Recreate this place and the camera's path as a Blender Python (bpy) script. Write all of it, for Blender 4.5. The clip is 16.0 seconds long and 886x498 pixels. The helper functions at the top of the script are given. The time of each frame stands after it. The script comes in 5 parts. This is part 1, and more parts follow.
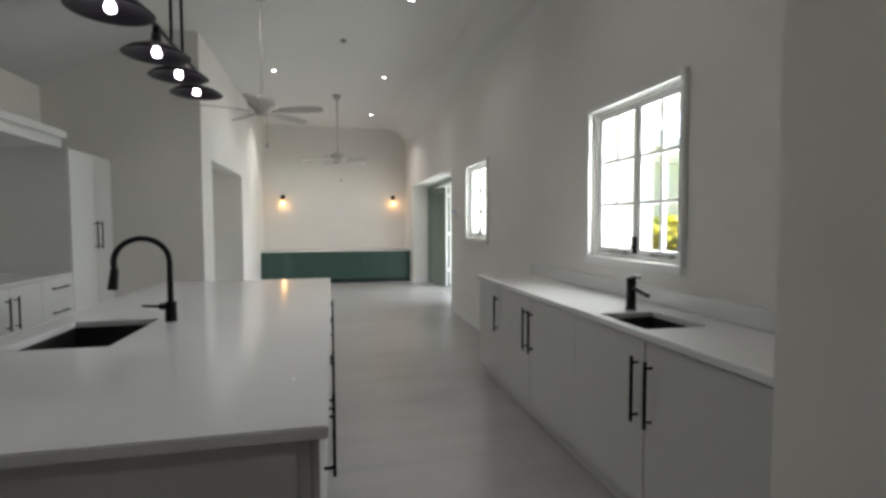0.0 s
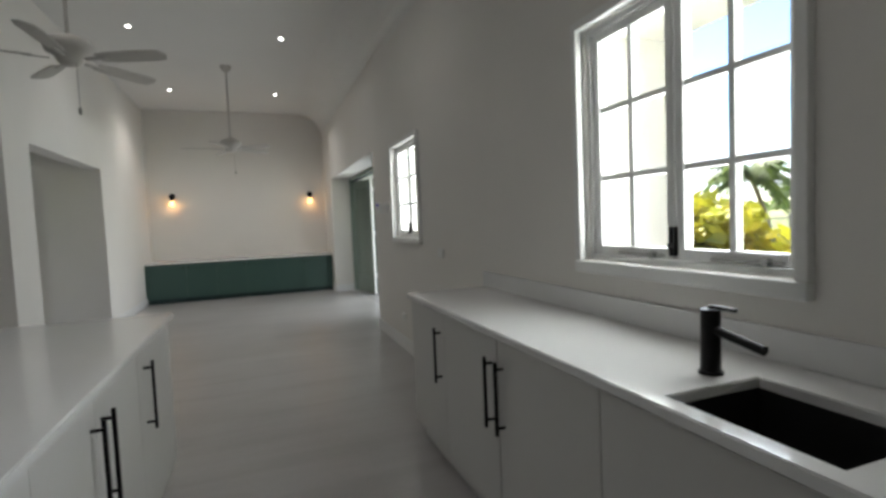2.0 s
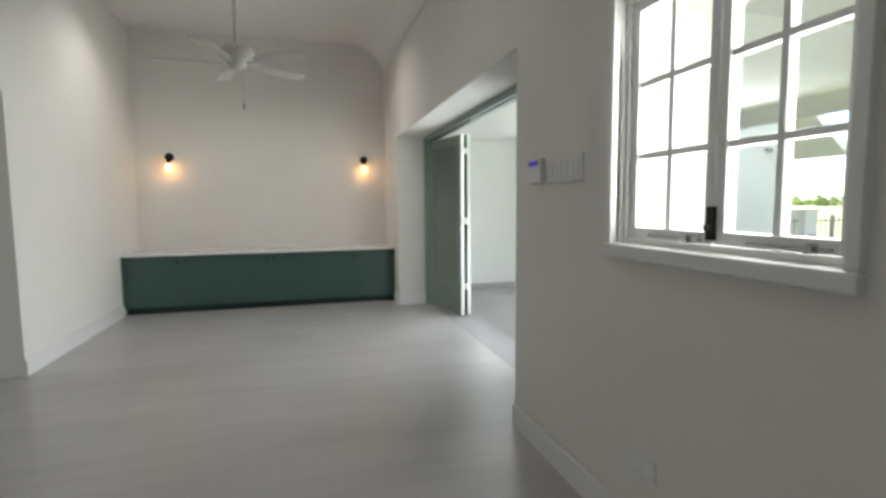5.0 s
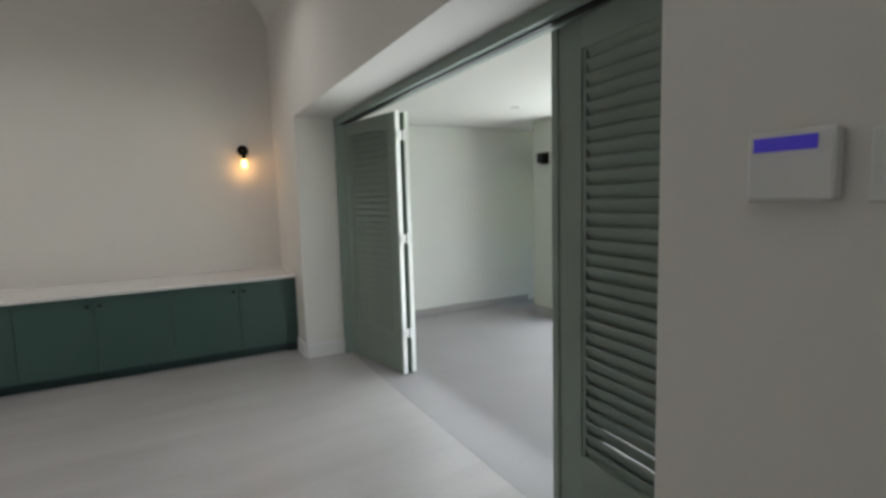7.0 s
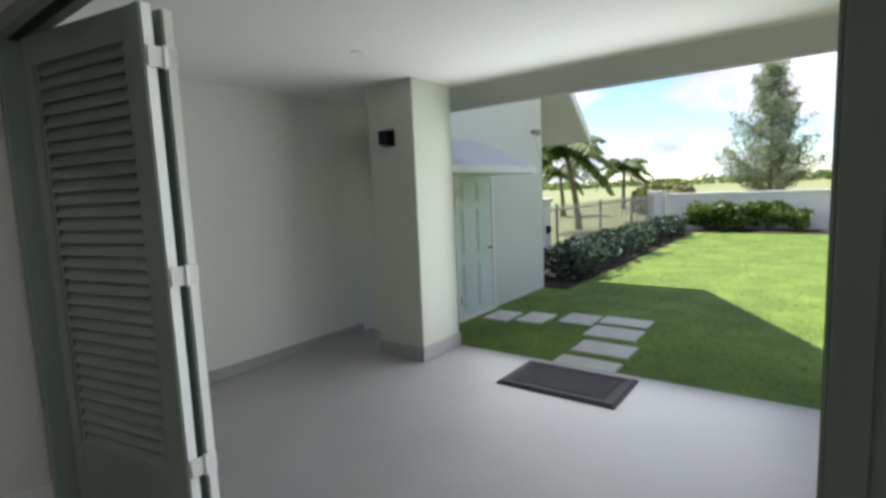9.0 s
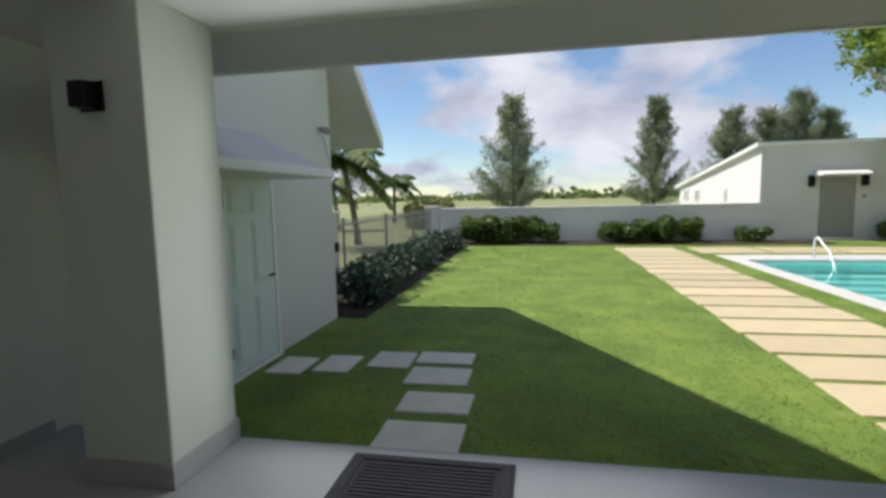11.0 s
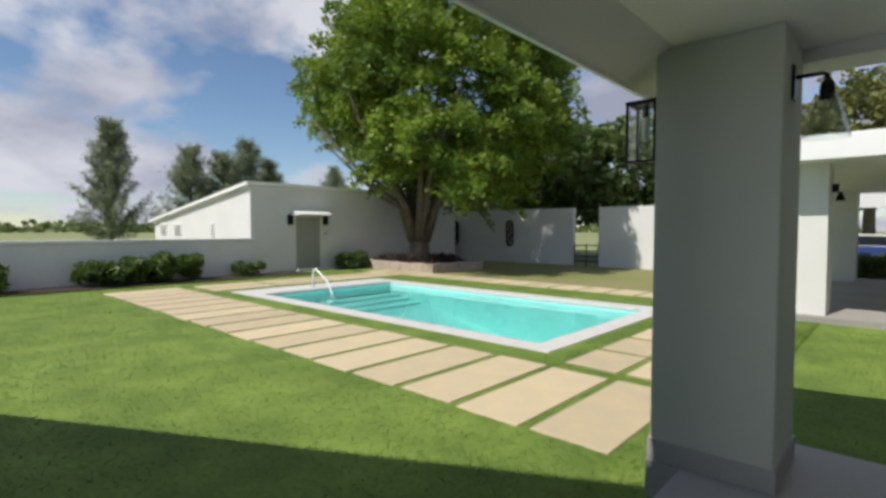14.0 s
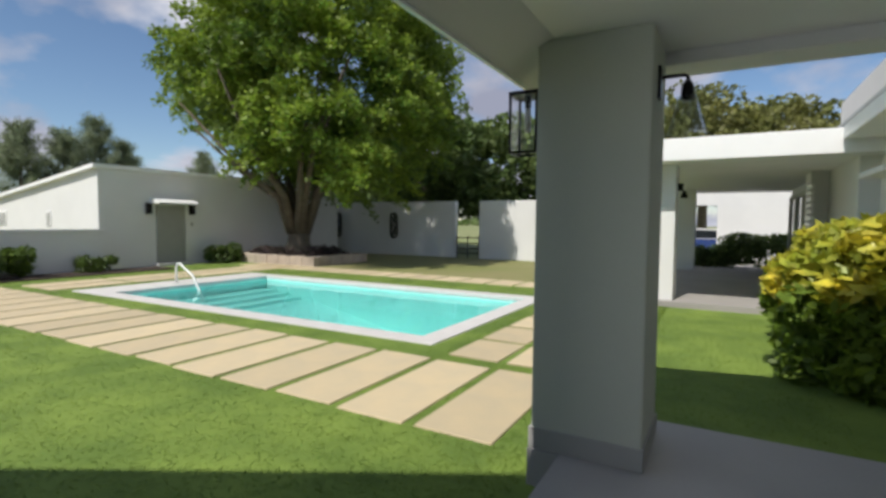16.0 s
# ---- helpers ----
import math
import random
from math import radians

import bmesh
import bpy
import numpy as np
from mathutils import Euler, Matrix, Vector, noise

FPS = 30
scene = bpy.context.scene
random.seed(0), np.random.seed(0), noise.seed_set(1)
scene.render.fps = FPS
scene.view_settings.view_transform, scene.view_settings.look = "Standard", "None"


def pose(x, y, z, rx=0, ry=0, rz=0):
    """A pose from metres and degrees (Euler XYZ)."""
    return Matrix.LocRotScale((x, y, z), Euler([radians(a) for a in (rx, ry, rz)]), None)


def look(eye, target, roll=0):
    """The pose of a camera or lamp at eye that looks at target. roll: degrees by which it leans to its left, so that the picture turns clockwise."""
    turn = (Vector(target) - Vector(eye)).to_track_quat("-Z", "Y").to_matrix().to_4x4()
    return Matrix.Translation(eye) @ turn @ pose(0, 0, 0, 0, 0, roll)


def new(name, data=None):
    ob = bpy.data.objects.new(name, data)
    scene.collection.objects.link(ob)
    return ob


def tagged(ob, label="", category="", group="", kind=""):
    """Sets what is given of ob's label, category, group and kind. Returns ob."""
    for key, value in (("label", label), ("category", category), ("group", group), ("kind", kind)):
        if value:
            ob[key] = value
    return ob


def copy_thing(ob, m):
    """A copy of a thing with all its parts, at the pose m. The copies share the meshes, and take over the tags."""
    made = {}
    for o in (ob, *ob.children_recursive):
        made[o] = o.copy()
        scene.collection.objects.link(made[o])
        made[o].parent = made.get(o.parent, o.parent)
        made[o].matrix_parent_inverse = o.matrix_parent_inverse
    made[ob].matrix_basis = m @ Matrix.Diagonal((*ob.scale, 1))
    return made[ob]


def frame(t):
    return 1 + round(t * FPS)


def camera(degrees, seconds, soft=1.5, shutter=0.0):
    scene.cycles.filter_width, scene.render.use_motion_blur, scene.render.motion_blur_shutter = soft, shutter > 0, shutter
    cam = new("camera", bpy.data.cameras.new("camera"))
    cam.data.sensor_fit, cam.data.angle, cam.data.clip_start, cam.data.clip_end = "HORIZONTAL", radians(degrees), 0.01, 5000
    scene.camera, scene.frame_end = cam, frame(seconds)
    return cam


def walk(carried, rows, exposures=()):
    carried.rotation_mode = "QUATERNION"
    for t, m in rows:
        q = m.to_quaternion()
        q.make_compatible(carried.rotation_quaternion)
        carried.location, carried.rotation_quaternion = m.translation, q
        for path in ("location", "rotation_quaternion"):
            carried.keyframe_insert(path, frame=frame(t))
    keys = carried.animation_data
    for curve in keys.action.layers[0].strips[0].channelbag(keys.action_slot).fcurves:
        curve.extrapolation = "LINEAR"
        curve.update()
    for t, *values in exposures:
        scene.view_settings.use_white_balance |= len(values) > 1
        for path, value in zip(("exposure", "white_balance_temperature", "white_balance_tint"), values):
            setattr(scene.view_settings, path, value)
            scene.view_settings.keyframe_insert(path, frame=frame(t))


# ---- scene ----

cam = camera(83.2, 16.0, soft=3.2)
PATH = [
    (0, (0.611, 0.196, 1.4), (1.046, 2.146, 1.3), -0.2),
    (0.5, (0.664, 0.362, 1.392), (1.293, 2.259, 1.311), -0.4),
    (1, (0.762, 0.646, 1.404), (1.596, 2.461, 1.297), -1.8),
    (1.5, (0.945, 1.103, 1.401), (1.754, 2.928, 1.294), -2.7),
    (2, (1.082, 1.635, 1.375), (1.767, 3.511, 1.26), -2.4),
    (2.5, (1.135, 2.189, 1.398), (1.752, 4.087, 1.263), -1.4),
    (3, (1.212, 2.811, 1.381), (1.672, 4.751, 1.226), -1.2),
    (3.5, (1.198, 3.411, 1.376), (1.636, 5.357, 1.225), -0.9),
    (4, (1.143, 3.952, 1.366), (1.628, 5.886, 1.211), -1.6),
    (4.2, (1.167, 4.216, 1.345), (1.651, 6.15, 1.184), -1.5),
    (6.3, (1.297, 6.531, 1.464), (2.042, 8.378, 1.275), 0.1),
    (6.5, (1.301, 6.695, 1.473), (2.103, 8.518, 1.289), -0.8),
    (7, (1.46, 7.217, 1.513), (2.399, 8.971, 1.308), -1.6),
    (7.5, (1.58, 7.725, 1.545), (2.666, 9.392, 1.337), -1.9),
    (8, (1.701, 8.206, 1.575), (2.975, 9.732, 1.361), -2.4),
    (8.5, (1.92, 8.706, 1.542), (3.31, 10.127, 1.324), -2.5),
    (9, (2.199, 9.002, 1.473), (3.784, 10.2, 1.245), -2.4),
    (9.5, (2.433, 9.253, 1.45), (4.226, 10.109, 1.216), -2.7),
    (9.6, (2.494, 9.314, 1.442), (4.311, 10.118, 1.207), -3.2),
    (9.7, (2.564, 9.328, 1.44), (4.395, 10.1, 1.214), -2.9),
    (11.8, (3.902, 10.366, 1.409), (5.889, 10.257, 1.201), -1.4),
    (12, (4.056, 10.438, 1.374), (6.027, 10.164, 1.176), -1.3),
    (12.5, (4.381, 10.576, 1.394), (6.276, 9.961, 1.221), -2.0),
    (13, (4.747, 10.626, 1.367), (6.548, 9.768, 1.221), -1.8),
    (13.5, (4.99, 10.707, 1.351), (6.595, 9.52, 1.232), -0.1),
    (14, (5.119, 10.931, 1.374), (6.47, 9.458, 1.296), 0.1),
    (14.5, (5.152, 11.024, 1.38), (6.354, 9.427, 1.306), 0.6),
    (15, (5.118, 10.995, 1.392), (6.142, 9.279, 1.321), 1.4),
    (15.5, (5.088, 10.924, 1.399), (5.921, 9.108, 1.317), 1.7),
    (16, (5.221, 10.769, 1.356), (6.198, 9.027, 1.251), 0.6),
]

EXPOSURES = [(0, 3.05), (1.0, 3.0), (1.5, 2.8), (2.0, 2.5), (2.6, 2.2), (3.3, 2.8), (4.2, 2.95), (6.5, 2.38), (7.5, 2.4), (8.3, 2.05), (9.0, 1.55), (9.7, 0.85), (11.8, 0.68), (13.0, 0.45), (14.0, 0.45), (16.0, 0.45)]
walk(cam, [(t, look(eye, target, roll)) for t, eye, target, roll in PATH], EXPOSURES)

# ---- world, sun, lamps ----
TO_SUN = Vector((0.12, 0.736, 1.0)).normalized()
SUN_EL = math.asin(TO_SUN.z)
SUN_AZ = math.atan2(TO_SUN.x, TO_SUN.y)
world = bpy.data.worlds.new("world")
scene.world = world
world.use_nodes = True


def build_sky():
    nt = world.node_tree
    nt.nodes.clear()
    out = nt.nodes.new("ShaderNodeOutputWorld")
    bg = nt.nodes.new("ShaderNodeBackground")
    sky = nt.nodes.new("ShaderNodeTexSky")
    sky.sky_type, sky.sun_disc = "NISHITA", False
    sky.sun_elevation, sky.sun_rotation = SUN_EL, SUN_AZ
    sky.air_density, sky.dust_density, sky.ozone_density = 1.0, 0.0, 4.0
    tc = nt.nodes.new("ShaderNodeTexCoord")
    sep = nt.nodes.new("ShaderNodeSeparateXYZ")
    nt.links.new(tc.outputs["Generated"], sep.inputs[0])
    # clouds lie on a flat layer: the direction is divided by its height
    hgt = nt.nodes.new("ShaderNodeMath"); hgt.operation = "ADD"; hgt.inputs[1].default_value = 0.42
    nt.links.new(sep.outputs["Z"], hgt.inputs[0])
    hmax = nt.nodes.new("ShaderNodeMath"); hmax.operation = "MAXIMUM"; hmax.inputs[1].default_value = 0.2
    nt.links.new(hgt.outputs[0], hmax.inputs[0])
    dv = nt.nodes.new("ShaderNodeVectorMath"); dv.operation = "DIVIDE"
    comb = nt.nodes.new("ShaderNodeCombineXYZ")
    for i in range(3):
        nt.links.new(hmax.outputs[0], comb.inputs[i])
    nt.links.new(tc.outputs["Generated"], dv.inputs[0]); nt.links.new(comb.outputs[0], dv.inputs[1])
    n1 = nt.nodes.new("ShaderNodeTexNoise")
    n1.inputs["Scale"].default_value, n1.inputs["Detail"].default_value = 2.1, 8.0
    n1.inputs["Roughness"].default_value = 0.52
    mp = nt.nodes.new("ShaderNodeMapping"); mp.inputs["Location"].default_value = (3.1, 1.7, 0.4)
    nt.links.new(dv.outputs[0], mp.inputs[0]); nt.links.new(mp.outputs[0], n1.inputs["Vector"])
    ramp = nt.nodes.new("ShaderNodeValToRGB")
    ramp.color_ramp.elements[0].position, ramp.color_ramp.elements[1].position = 0.455, 0.56
    nt.links.new(n1.outputs["Fac"], ramp.inputs[0])
    n2 = nt.nodes.new("ShaderNodeTexNoise")
    n2.inputs["Scale"].default_value, n2.inputs["Detail"].default_value = 2.6, 5.0
    nt.links.new(mp.outputs[0], n2.inputs["Vector"])
    cr = nt.nodes.new("ShaderNodeValToRGB")
    cr.color_ramp.elements[0].position, cr.color_ramp.elements[1].position = 0.35, 0.65
    cr.color_ramp.elements[0].color = (3.2, 3.4, 4.4, 1)
    cr.color_ramp.elements[1].color = (6.3, 6.4, 7.1, 1)
    nt.links.new(n2.outputs["Fac"], cr.inputs[0])
    mix = nt.nodes.new("ShaderNodeMixRGB")
    nt.links.new(ramp.outputs["Color"], mix.inputs[0])
    nt.links.new(sky.outputs[0], mix.inputs[1]); nt.links.new(cr.outputs[0], mix.inputs[2])
    nt.links.new(mix.outputs[0], bg.inputs[0])
    bg.inputs[1].default_value = 0.078
    nt.links.new(bg.outputs[0], out.inputs[0])


build_sky()
sun = new("sun", bpy.data.lights.new("sun", "SUN"))
sun.data.energy, sun.data.angle, sun.data.color = 3.6, radians(0.6), (1.0, 0.95, 0.87)
sun.matrix_world = look(TO_SUN * 50, (0, 0, 0))


def area_lamp(name, eye, target, w, h, energy, color=(1, 1, 1)):
    d = bpy.data.lights.new(name, "AREA")
    d.shape, d.size, d.size_y, d.energy, d.color = "RECTANGLE", w, h, energy, color
    ob = new(name, d)
    ob.matrix_world = look(eye, target)
    return ob


def spot_lamp(name, p, energy, color, angle=110):
    d = bpy.data.lights.new(name, "SPOT")
    d.energy, d.color, d.spot_size, d.spot_blend, d.shadow_soft_size = energy, color, radians(angle), 1.0, 0.12
    ob = new(name, d)
    ob.matrix_world = look(p, (p[0], p[1], p[2] - 1))
    return ob


# area lamps added as daylight: window openings, wide doorway, porch's open side
area_lamp("window_daylight", (2.66, 3.13, 1.7), (0, 3.13, 1.3), 0.85, 1.0, 4, (0.95, 1.0, 0.97))
area_lamp("window_daylight", (2.66, 6.59, 1.7), (0, 6.59, 1.3), 0.75, 0.95, 3.4, (0.95, 1.0, 0.97))
area_lamp("doorway_daylight", (3.25, 10.0, 1.2), (0, 10.0, 1.0), 2.0, 2.1, 2.6, (0.88, 0.96, 1.0))
# fill lamp added between the columns to brighten the porch
area_lamp("porch_daylight_fill", (6.02, 10.35, 1.15), (0, 10.35, 1.15), 2.4, 2.0, 14, (0.93, 0.98, 1.0))
for px, py in ((-0.235, 8.56), (1.49, 8.57), (-0.235, 11.47), (1.5, 11.47), (-0.235, 5.65), (1.49, 5.65)):
    spot_lamp("downlight_lamp", (px, py, 3.74), 8.0 if py > 11 else 1.8, (1.0, 0.97, 0.93), 140)
# two unseen rows added on the same grid to brighten the kitchen
for px, py in ((-0.235, 2.75), (1.49, 2.75), (-0.235, -0.2), (1.49, -0.2)):
    spot_lamp("downlight_lamp", (px, py, 3.74), 1.7, (1.0, 0.97, 0.93), 140)
for py in (2.37, 2.89, 3.25, 3.62):
    spot_lamp("pendant_lamp", (-0.2, py, 2.18), 0.24, (0.96, 0.95, 1.0), 150)

# ---- materials ----


def material(name, base, rough=0.6, metal=0.0, vary=0.08, scale=4.0, fine=60.0, bump=0.05, base2=None, coat=0.0, spec=None, detail=6.0, island=0.0, obrand=0.0, thin=0.0):
    m = bpy.data.materials.new(name)
    m.use_nodes = True
    nt = m.node_tree
    bsdf = nt.nodes["Principled BSDF"]
    tc = nt.nodes.new("ShaderNodeTexCoord")
    n1 = nt.nodes.new("ShaderNodeTexNoise"); n1.inputs["Scale"].default_value = scale; n1.inputs["Detail"].default_value = detail
    n2 = nt.nodes.new("ShaderNodeTexNoise"); n2.inputs["Scale"].default_value = fine; n2.inputs["Detail"].default_value = 3.0
    nt.links.new(tc.outputs["Object"], n1.inputs["Vector"]); nt.links.new(tc.outputs["Object"], n2.inputs["Vector"])
    b2 = base2 if base2 else tuple(c * (1 - vary) for c in base)
    mix = nt.nodes.new("ShaderNodeMixRGB")
    mix.inputs[1].default_value, mix.inputs[2].default_value = (*b2, 1), (*base, 1)
    ramp = nt.nodes.new("ShaderNodeValToRGB")
    ramp.color_ramp.elements[0].position, ramp.color_ramp.elements[1].position = 0.35, 0.65
    nt.links.new(n1.outputs["Fac"], ramp.inputs[0]); nt.links.new(ramp.outputs["Color"], mix.inputs[0])
    mul = nt.nodes.new("ShaderNodeMixRGB"); mul.blend_type = "MULTIPLY"; mul.inputs[0].default_value = vary * 1.5
    nt.links.new(mix.outputs[0], mul.inputs[1]); nt.links.new(n2.outputs["Fac"], mul.inputs[2])
    last = mul.outputs[0]
    if island or obrand:
        hsv = nt.nodes.new("ShaderNodeHueSaturation")
        mr = nt.nodes.new("ShaderNodeMapRange")
        if island:
            g = nt.nodes.new("ShaderNodeNewGeometry"); nt.links.new(g.outputs["Random Per Island"], mr.inputs[0])
            mr.inputs[3].default_value, mr.inputs[4].default_value = 1 - island, 1 + island
        else:
            g = nt.nodes.new("ShaderNodeObjectInfo"); nt.links.new(g.outputs["Random"], mr.inputs[0])
            mr.inputs[3].default_value, mr.inputs[4].default_value = 1 - obrand, 1 + obrand
        nt.links.new(mr.outputs[0], hsv.inputs["Value"]); nt.links.new(last, hsv.inputs["Color"])
        last = hsv.outputs[0]
    nt.links.new(last, bsdf.inputs["Base Color"])
    bsdf.inputs["Roughness"].default_value, bsdf.inputs["Metallic"].default_value = rough, metal
    bsdf.inputs["Coat Weight"].default_value = coat
    if spec is not None:
        bsdf.inputs["Specular IOR Level"].default_value = spec
    if thin:
        tl = nt.nodes.new("ShaderNodeBsdfTranslucent")
        nt.links.new(last, tl.inputs[0])
        mx = nt.nodes.new("ShaderNodeMixShader"); mx.inputs[0].default_value = thin
        nt.links.new(bsdf.outputs[0], mx.inputs[1]); nt.links.new(tl.outputs[0], mx.inputs[2])
        nt.links.new(mx.outputs[0], nt.nodes["Material Output"].inputs[0])
    if bump:
        bp = nt.nodes.new("ShaderNodeBump"); bp.inputs["Strength"].default_value = bump; bp.inputs["Distance"].default_value = 0.02
        nt.links.new(n2.outputs["Fac"], bp.inputs["Height"]); nt.links.new(bp.outputs[0], bsdf.inputs["Normal"])
    return m


def glow(name, color, strength):
    m = bpy.data.materials.new(name)
    m.use_nodes = True
    b = m.node_tree.nodes["Principled BSDF"]
    b.inputs["Base Color"].default_value = (*color, 1)
    b.inputs["Emission Color"].default_value = (*color, 1)
    b.inputs["Emission Strength"].default_value = strength
    return m


def facing_gloss(nt, base, gain):
    """gloss that grows towards a grazing view, the same from both sides"""
    lw = nt.nodes.new("ShaderNodeLayerWeight"); lw.inputs[0].default_value = 0.5
    pw = nt.nodes.new("ShaderNodeMath"); pw.operation = "POWER"; pw.inputs[1].default_value = 5.0
    nt.links.new(lw.outputs["Facing"], pw.inputs[0])
    ma = nt.nodes.new("ShaderNodeMath"); ma.operation = "MULTIPLY_ADD"
    ma.inputs[1].default_value, ma.inputs[2].default_value = gain, base
    nt.links.new(pw.outputs[0], ma.inputs[0])
    return ma.outputs[0]


def glass_mat(name, tint=(1, 1, 1), rough=0.0):
    m = bpy.data.materials.new(name)
    m.use_nodes = True
    nt = m.node_tree
    out = nt.nodes["Material Output"]
    nt.nodes.remove(nt.nodes["Principled BSDF"])
    tr = nt.nodes.new("ShaderNodeBsdfTransparent"); tr.inputs[0].default_value = (*tint, 1)
    gl = nt.nodes.new("ShaderNodeBsdfGlossy"); gl.inputs["Roughness"].default_value = rough
    fr = facing_gloss(nt, 0.04, 0.7)
    mx = nt.nodes.new("ShaderNodeMixShader")
    nt.links.new(fr, mx.inputs[0]); nt.links.new(tr.outputs[0], mx.inputs[1]); nt.links.new(gl.outputs[0], mx.inputs[2])
    nt.links.new(mx.outputs[0], out.inputs[0])
    return m


def water_mat():
    m = bpy.data.materials.new("pool_water")
    m.use_nodes = True
    nt = m.node_tree
    out = nt.nodes["Material Output"]
    nt.nodes.remove(nt.nodes["Principled BSDF"])
    tr = nt.nodes.new("ShaderNodeBsdfTransparent"); tr.inputs[0].default_value = (0.70, 0.97, 0.97, 1)
    gl = nt.nodes.new("ShaderNodeBsdfGlossy"); gl.inputs["Roughness"].default_value = 0.06
    fr = facing_gloss(nt, 0.025, 0.6)
    tc = nt.nodes.new("ShaderNodeTexCoord")
    n = nt.nodes.new("ShaderNodeTexNoise"); n.inputs["Scale"].default_value = 2.5; n.inputs["Detail"].default_value = 3
    nt.links.new(tc.outputs["Object"], n.inputs["Vector"])
    bp = nt.nodes.new("ShaderNodeBump"); bp.inputs["Strength"].default_value = 0.12
    nt.links.new(n.outputs["Fac"], bp.inputs["Height"])
    nt.links.new(bp.outputs[0], gl.inputs["Normal"])
    mx = nt.nodes.new("ShaderNodeMixShader")
    nt.links.new(fr, mx.inputs[0]); nt.links.new(tr.outputs[0], mx.inputs[1]); nt.links.new(gl.outputs[0], mx.inputs[2])
    nt.links.new(mx.outputs[0], out.inputs[0])
    return m


M_WALL = material("wall_paint", (0.81, 0.785, 0.75), 0.85, vary=0.03, scale=1.2, fine=180, bump=0.04)
M_CEIL = material("ceiling_paint", (0.80, 0.79, 0.77), 0.9, vary=0.02, scale=1.0, fine=150, bump=0.03)
M_EXT = material("outdoor_render", (0.70, 0.70, 0.685), 0.9, vary=0.06, scale=0.8, fine=90, bump=0.12)
M_EXTG = material("grey_green_render", (0.53, 0.55, 0.49), 0.9, vary=0.05, scale=0.9, fine=90, bump=0.1)
M_TRIM = material("white_gloss_paint", (0.82, 0.82, 0.81), 0.35, vary=0.03, scale=3, fine=80, bump=0.02)


def streaked_stone():
    """pale stone with soft veins that run across the room"""
    m = material("pale_stone_floor", (0.475, 0.46, 0.455), 0.32, vary=0.06, scale=1.2, fine=25, bump=0.012, base2=(0.425, 0.412, 0.41), detail=6)
    nt = m.node_tree
    bsdf = nt.nodes["Principled BSDF"]
    src = bsdf.inputs["Base Color"].links[0].from_socket
    tc = nt.nodes.new("ShaderNodeTexCoord")
    mp = nt.nodes.new("ShaderNodeMapping")
    mp.inputs["Scale"].default_value, mp.inputs["Rotation"].default_value = (0.55, 4.2, 1.0), (0, 0, 0.08)
    nt.links.new(tc.outputs["Object"], mp.inputs[0])
    n = nt.nodes.new("ShaderNodeTexNoise")
    n.inputs["Scale"].default_value, n.inputs["Detail"].default_value, n.inputs["Distortion"].default_value = 1.0, 6.0, 0.9
    nt.links.new(mp.outputs[0], n.inputs["Vector"])
    ramp = nt.nodes.new("ShaderNodeValToRGB")
    ramp.color_ramp.elements[0].position, ramp.color_ramp.elements[1].position = 0.34, 0.60
    ramp.color_ramp.elements[0].color, ramp.color_ramp.elements[1].color = (0.90, 0.895, 0.89, 1), (1, 1, 1, 1)
    nt.links.new(n.outputs["Fac"], ramp.inputs[0])
    mul = nt.nodes.new("ShaderNodeMixRGB")
    mul.blend_type = "MULTIPLY"
    mul.inputs[0].default_value = 1.0
    nt.links.new(src, mul.inputs[1])
    nt.links.new(ramp.outputs["Color"], mul.inputs[2])
    nt.links.new(mul.outputs[0], bsdf.inputs["Base Color"])
    return m


M_FLOOR = streaked_stone()
M_PORCH = material("porch_floor_paint", (0.37, 0.36, 0.365), 0.55, vary=0.07, scale=1.5, fine=50, bump=0.03)
M_SKIRT = material("grey_skirting_paint", (0.36, 0.355, 0.35), 0.6, vary=0.06)
M_QUARTZ = material("white_quartz", (0.80, 0.80, 0.80), 0.14, vary=0.03, scale=2.2, fine=220, bump=0.0, coat=0.2)
M_CAB = material("pale_grey_lacquer", (0.60, 0.59, 0.575), 0.42, vary=0.02, scale=2, fine=100, bump=0.01)
M_CABW = material("white_lacquer", (0.74, 0.74, 0.73), 0.4, vary=0.02, scale=2, fine=100, bump=0.01)
M_BLACK = material("black_metal", (0.012, 0.011, 0.011), 0.38, 0.7, vary=0.2, scale=20, fine=200, bump=0.02)
M_SINK = material("black_composite", (0.012, 0.011, 0.011), 0.5, vary=0.2, scale=20, fine=300, bump=0.05)
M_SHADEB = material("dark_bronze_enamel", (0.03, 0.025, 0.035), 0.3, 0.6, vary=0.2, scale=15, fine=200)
M_TEAL = material("teal_lacquer", (0.055, 0.112, 0.096), 0.42, vary=0.06, scale=2, fine=100, bump=0.01)
# a darker teal for the sideboard's set-back plinth and filler
M_TEALD = material("darker_teal", (0.02, 0.05, 0.05), 0.5, vary=0.06, scale=2, fine=100, bump=0.01)
M_SHUT = material("sage_green_paint", (0.26, 0.32, 0.275), 0.5, vary=0.08, scale=5, fine=120, bump=0.04)
M_FANW = material("fan_white_plastic", (0.55, 0.53, 0.50), 0.4, vary=0.03)
M_GLASS = glass_mat("window_glass")
M_WATER = water_mat()
M_POOL = material("pool_plaster", (0.47, 0.82, 0.77), 0.6, vary=0.06, scale=1.2, fine=60, bump=0.05)
M_COPING = material("pale_coping_stone", (0.60, 0.58, 0.56), 0.7, vary=0.08, scale=3, fine=80, bump=0.1)
M_SAND = material("sandstone_slab", (0.56, 0.455, 0.285), 0.85, vary=0.12, scale=2.5, fine=50, bump=0.2, base2=(0.50, 0.42, 0.28), obrand=0.12)
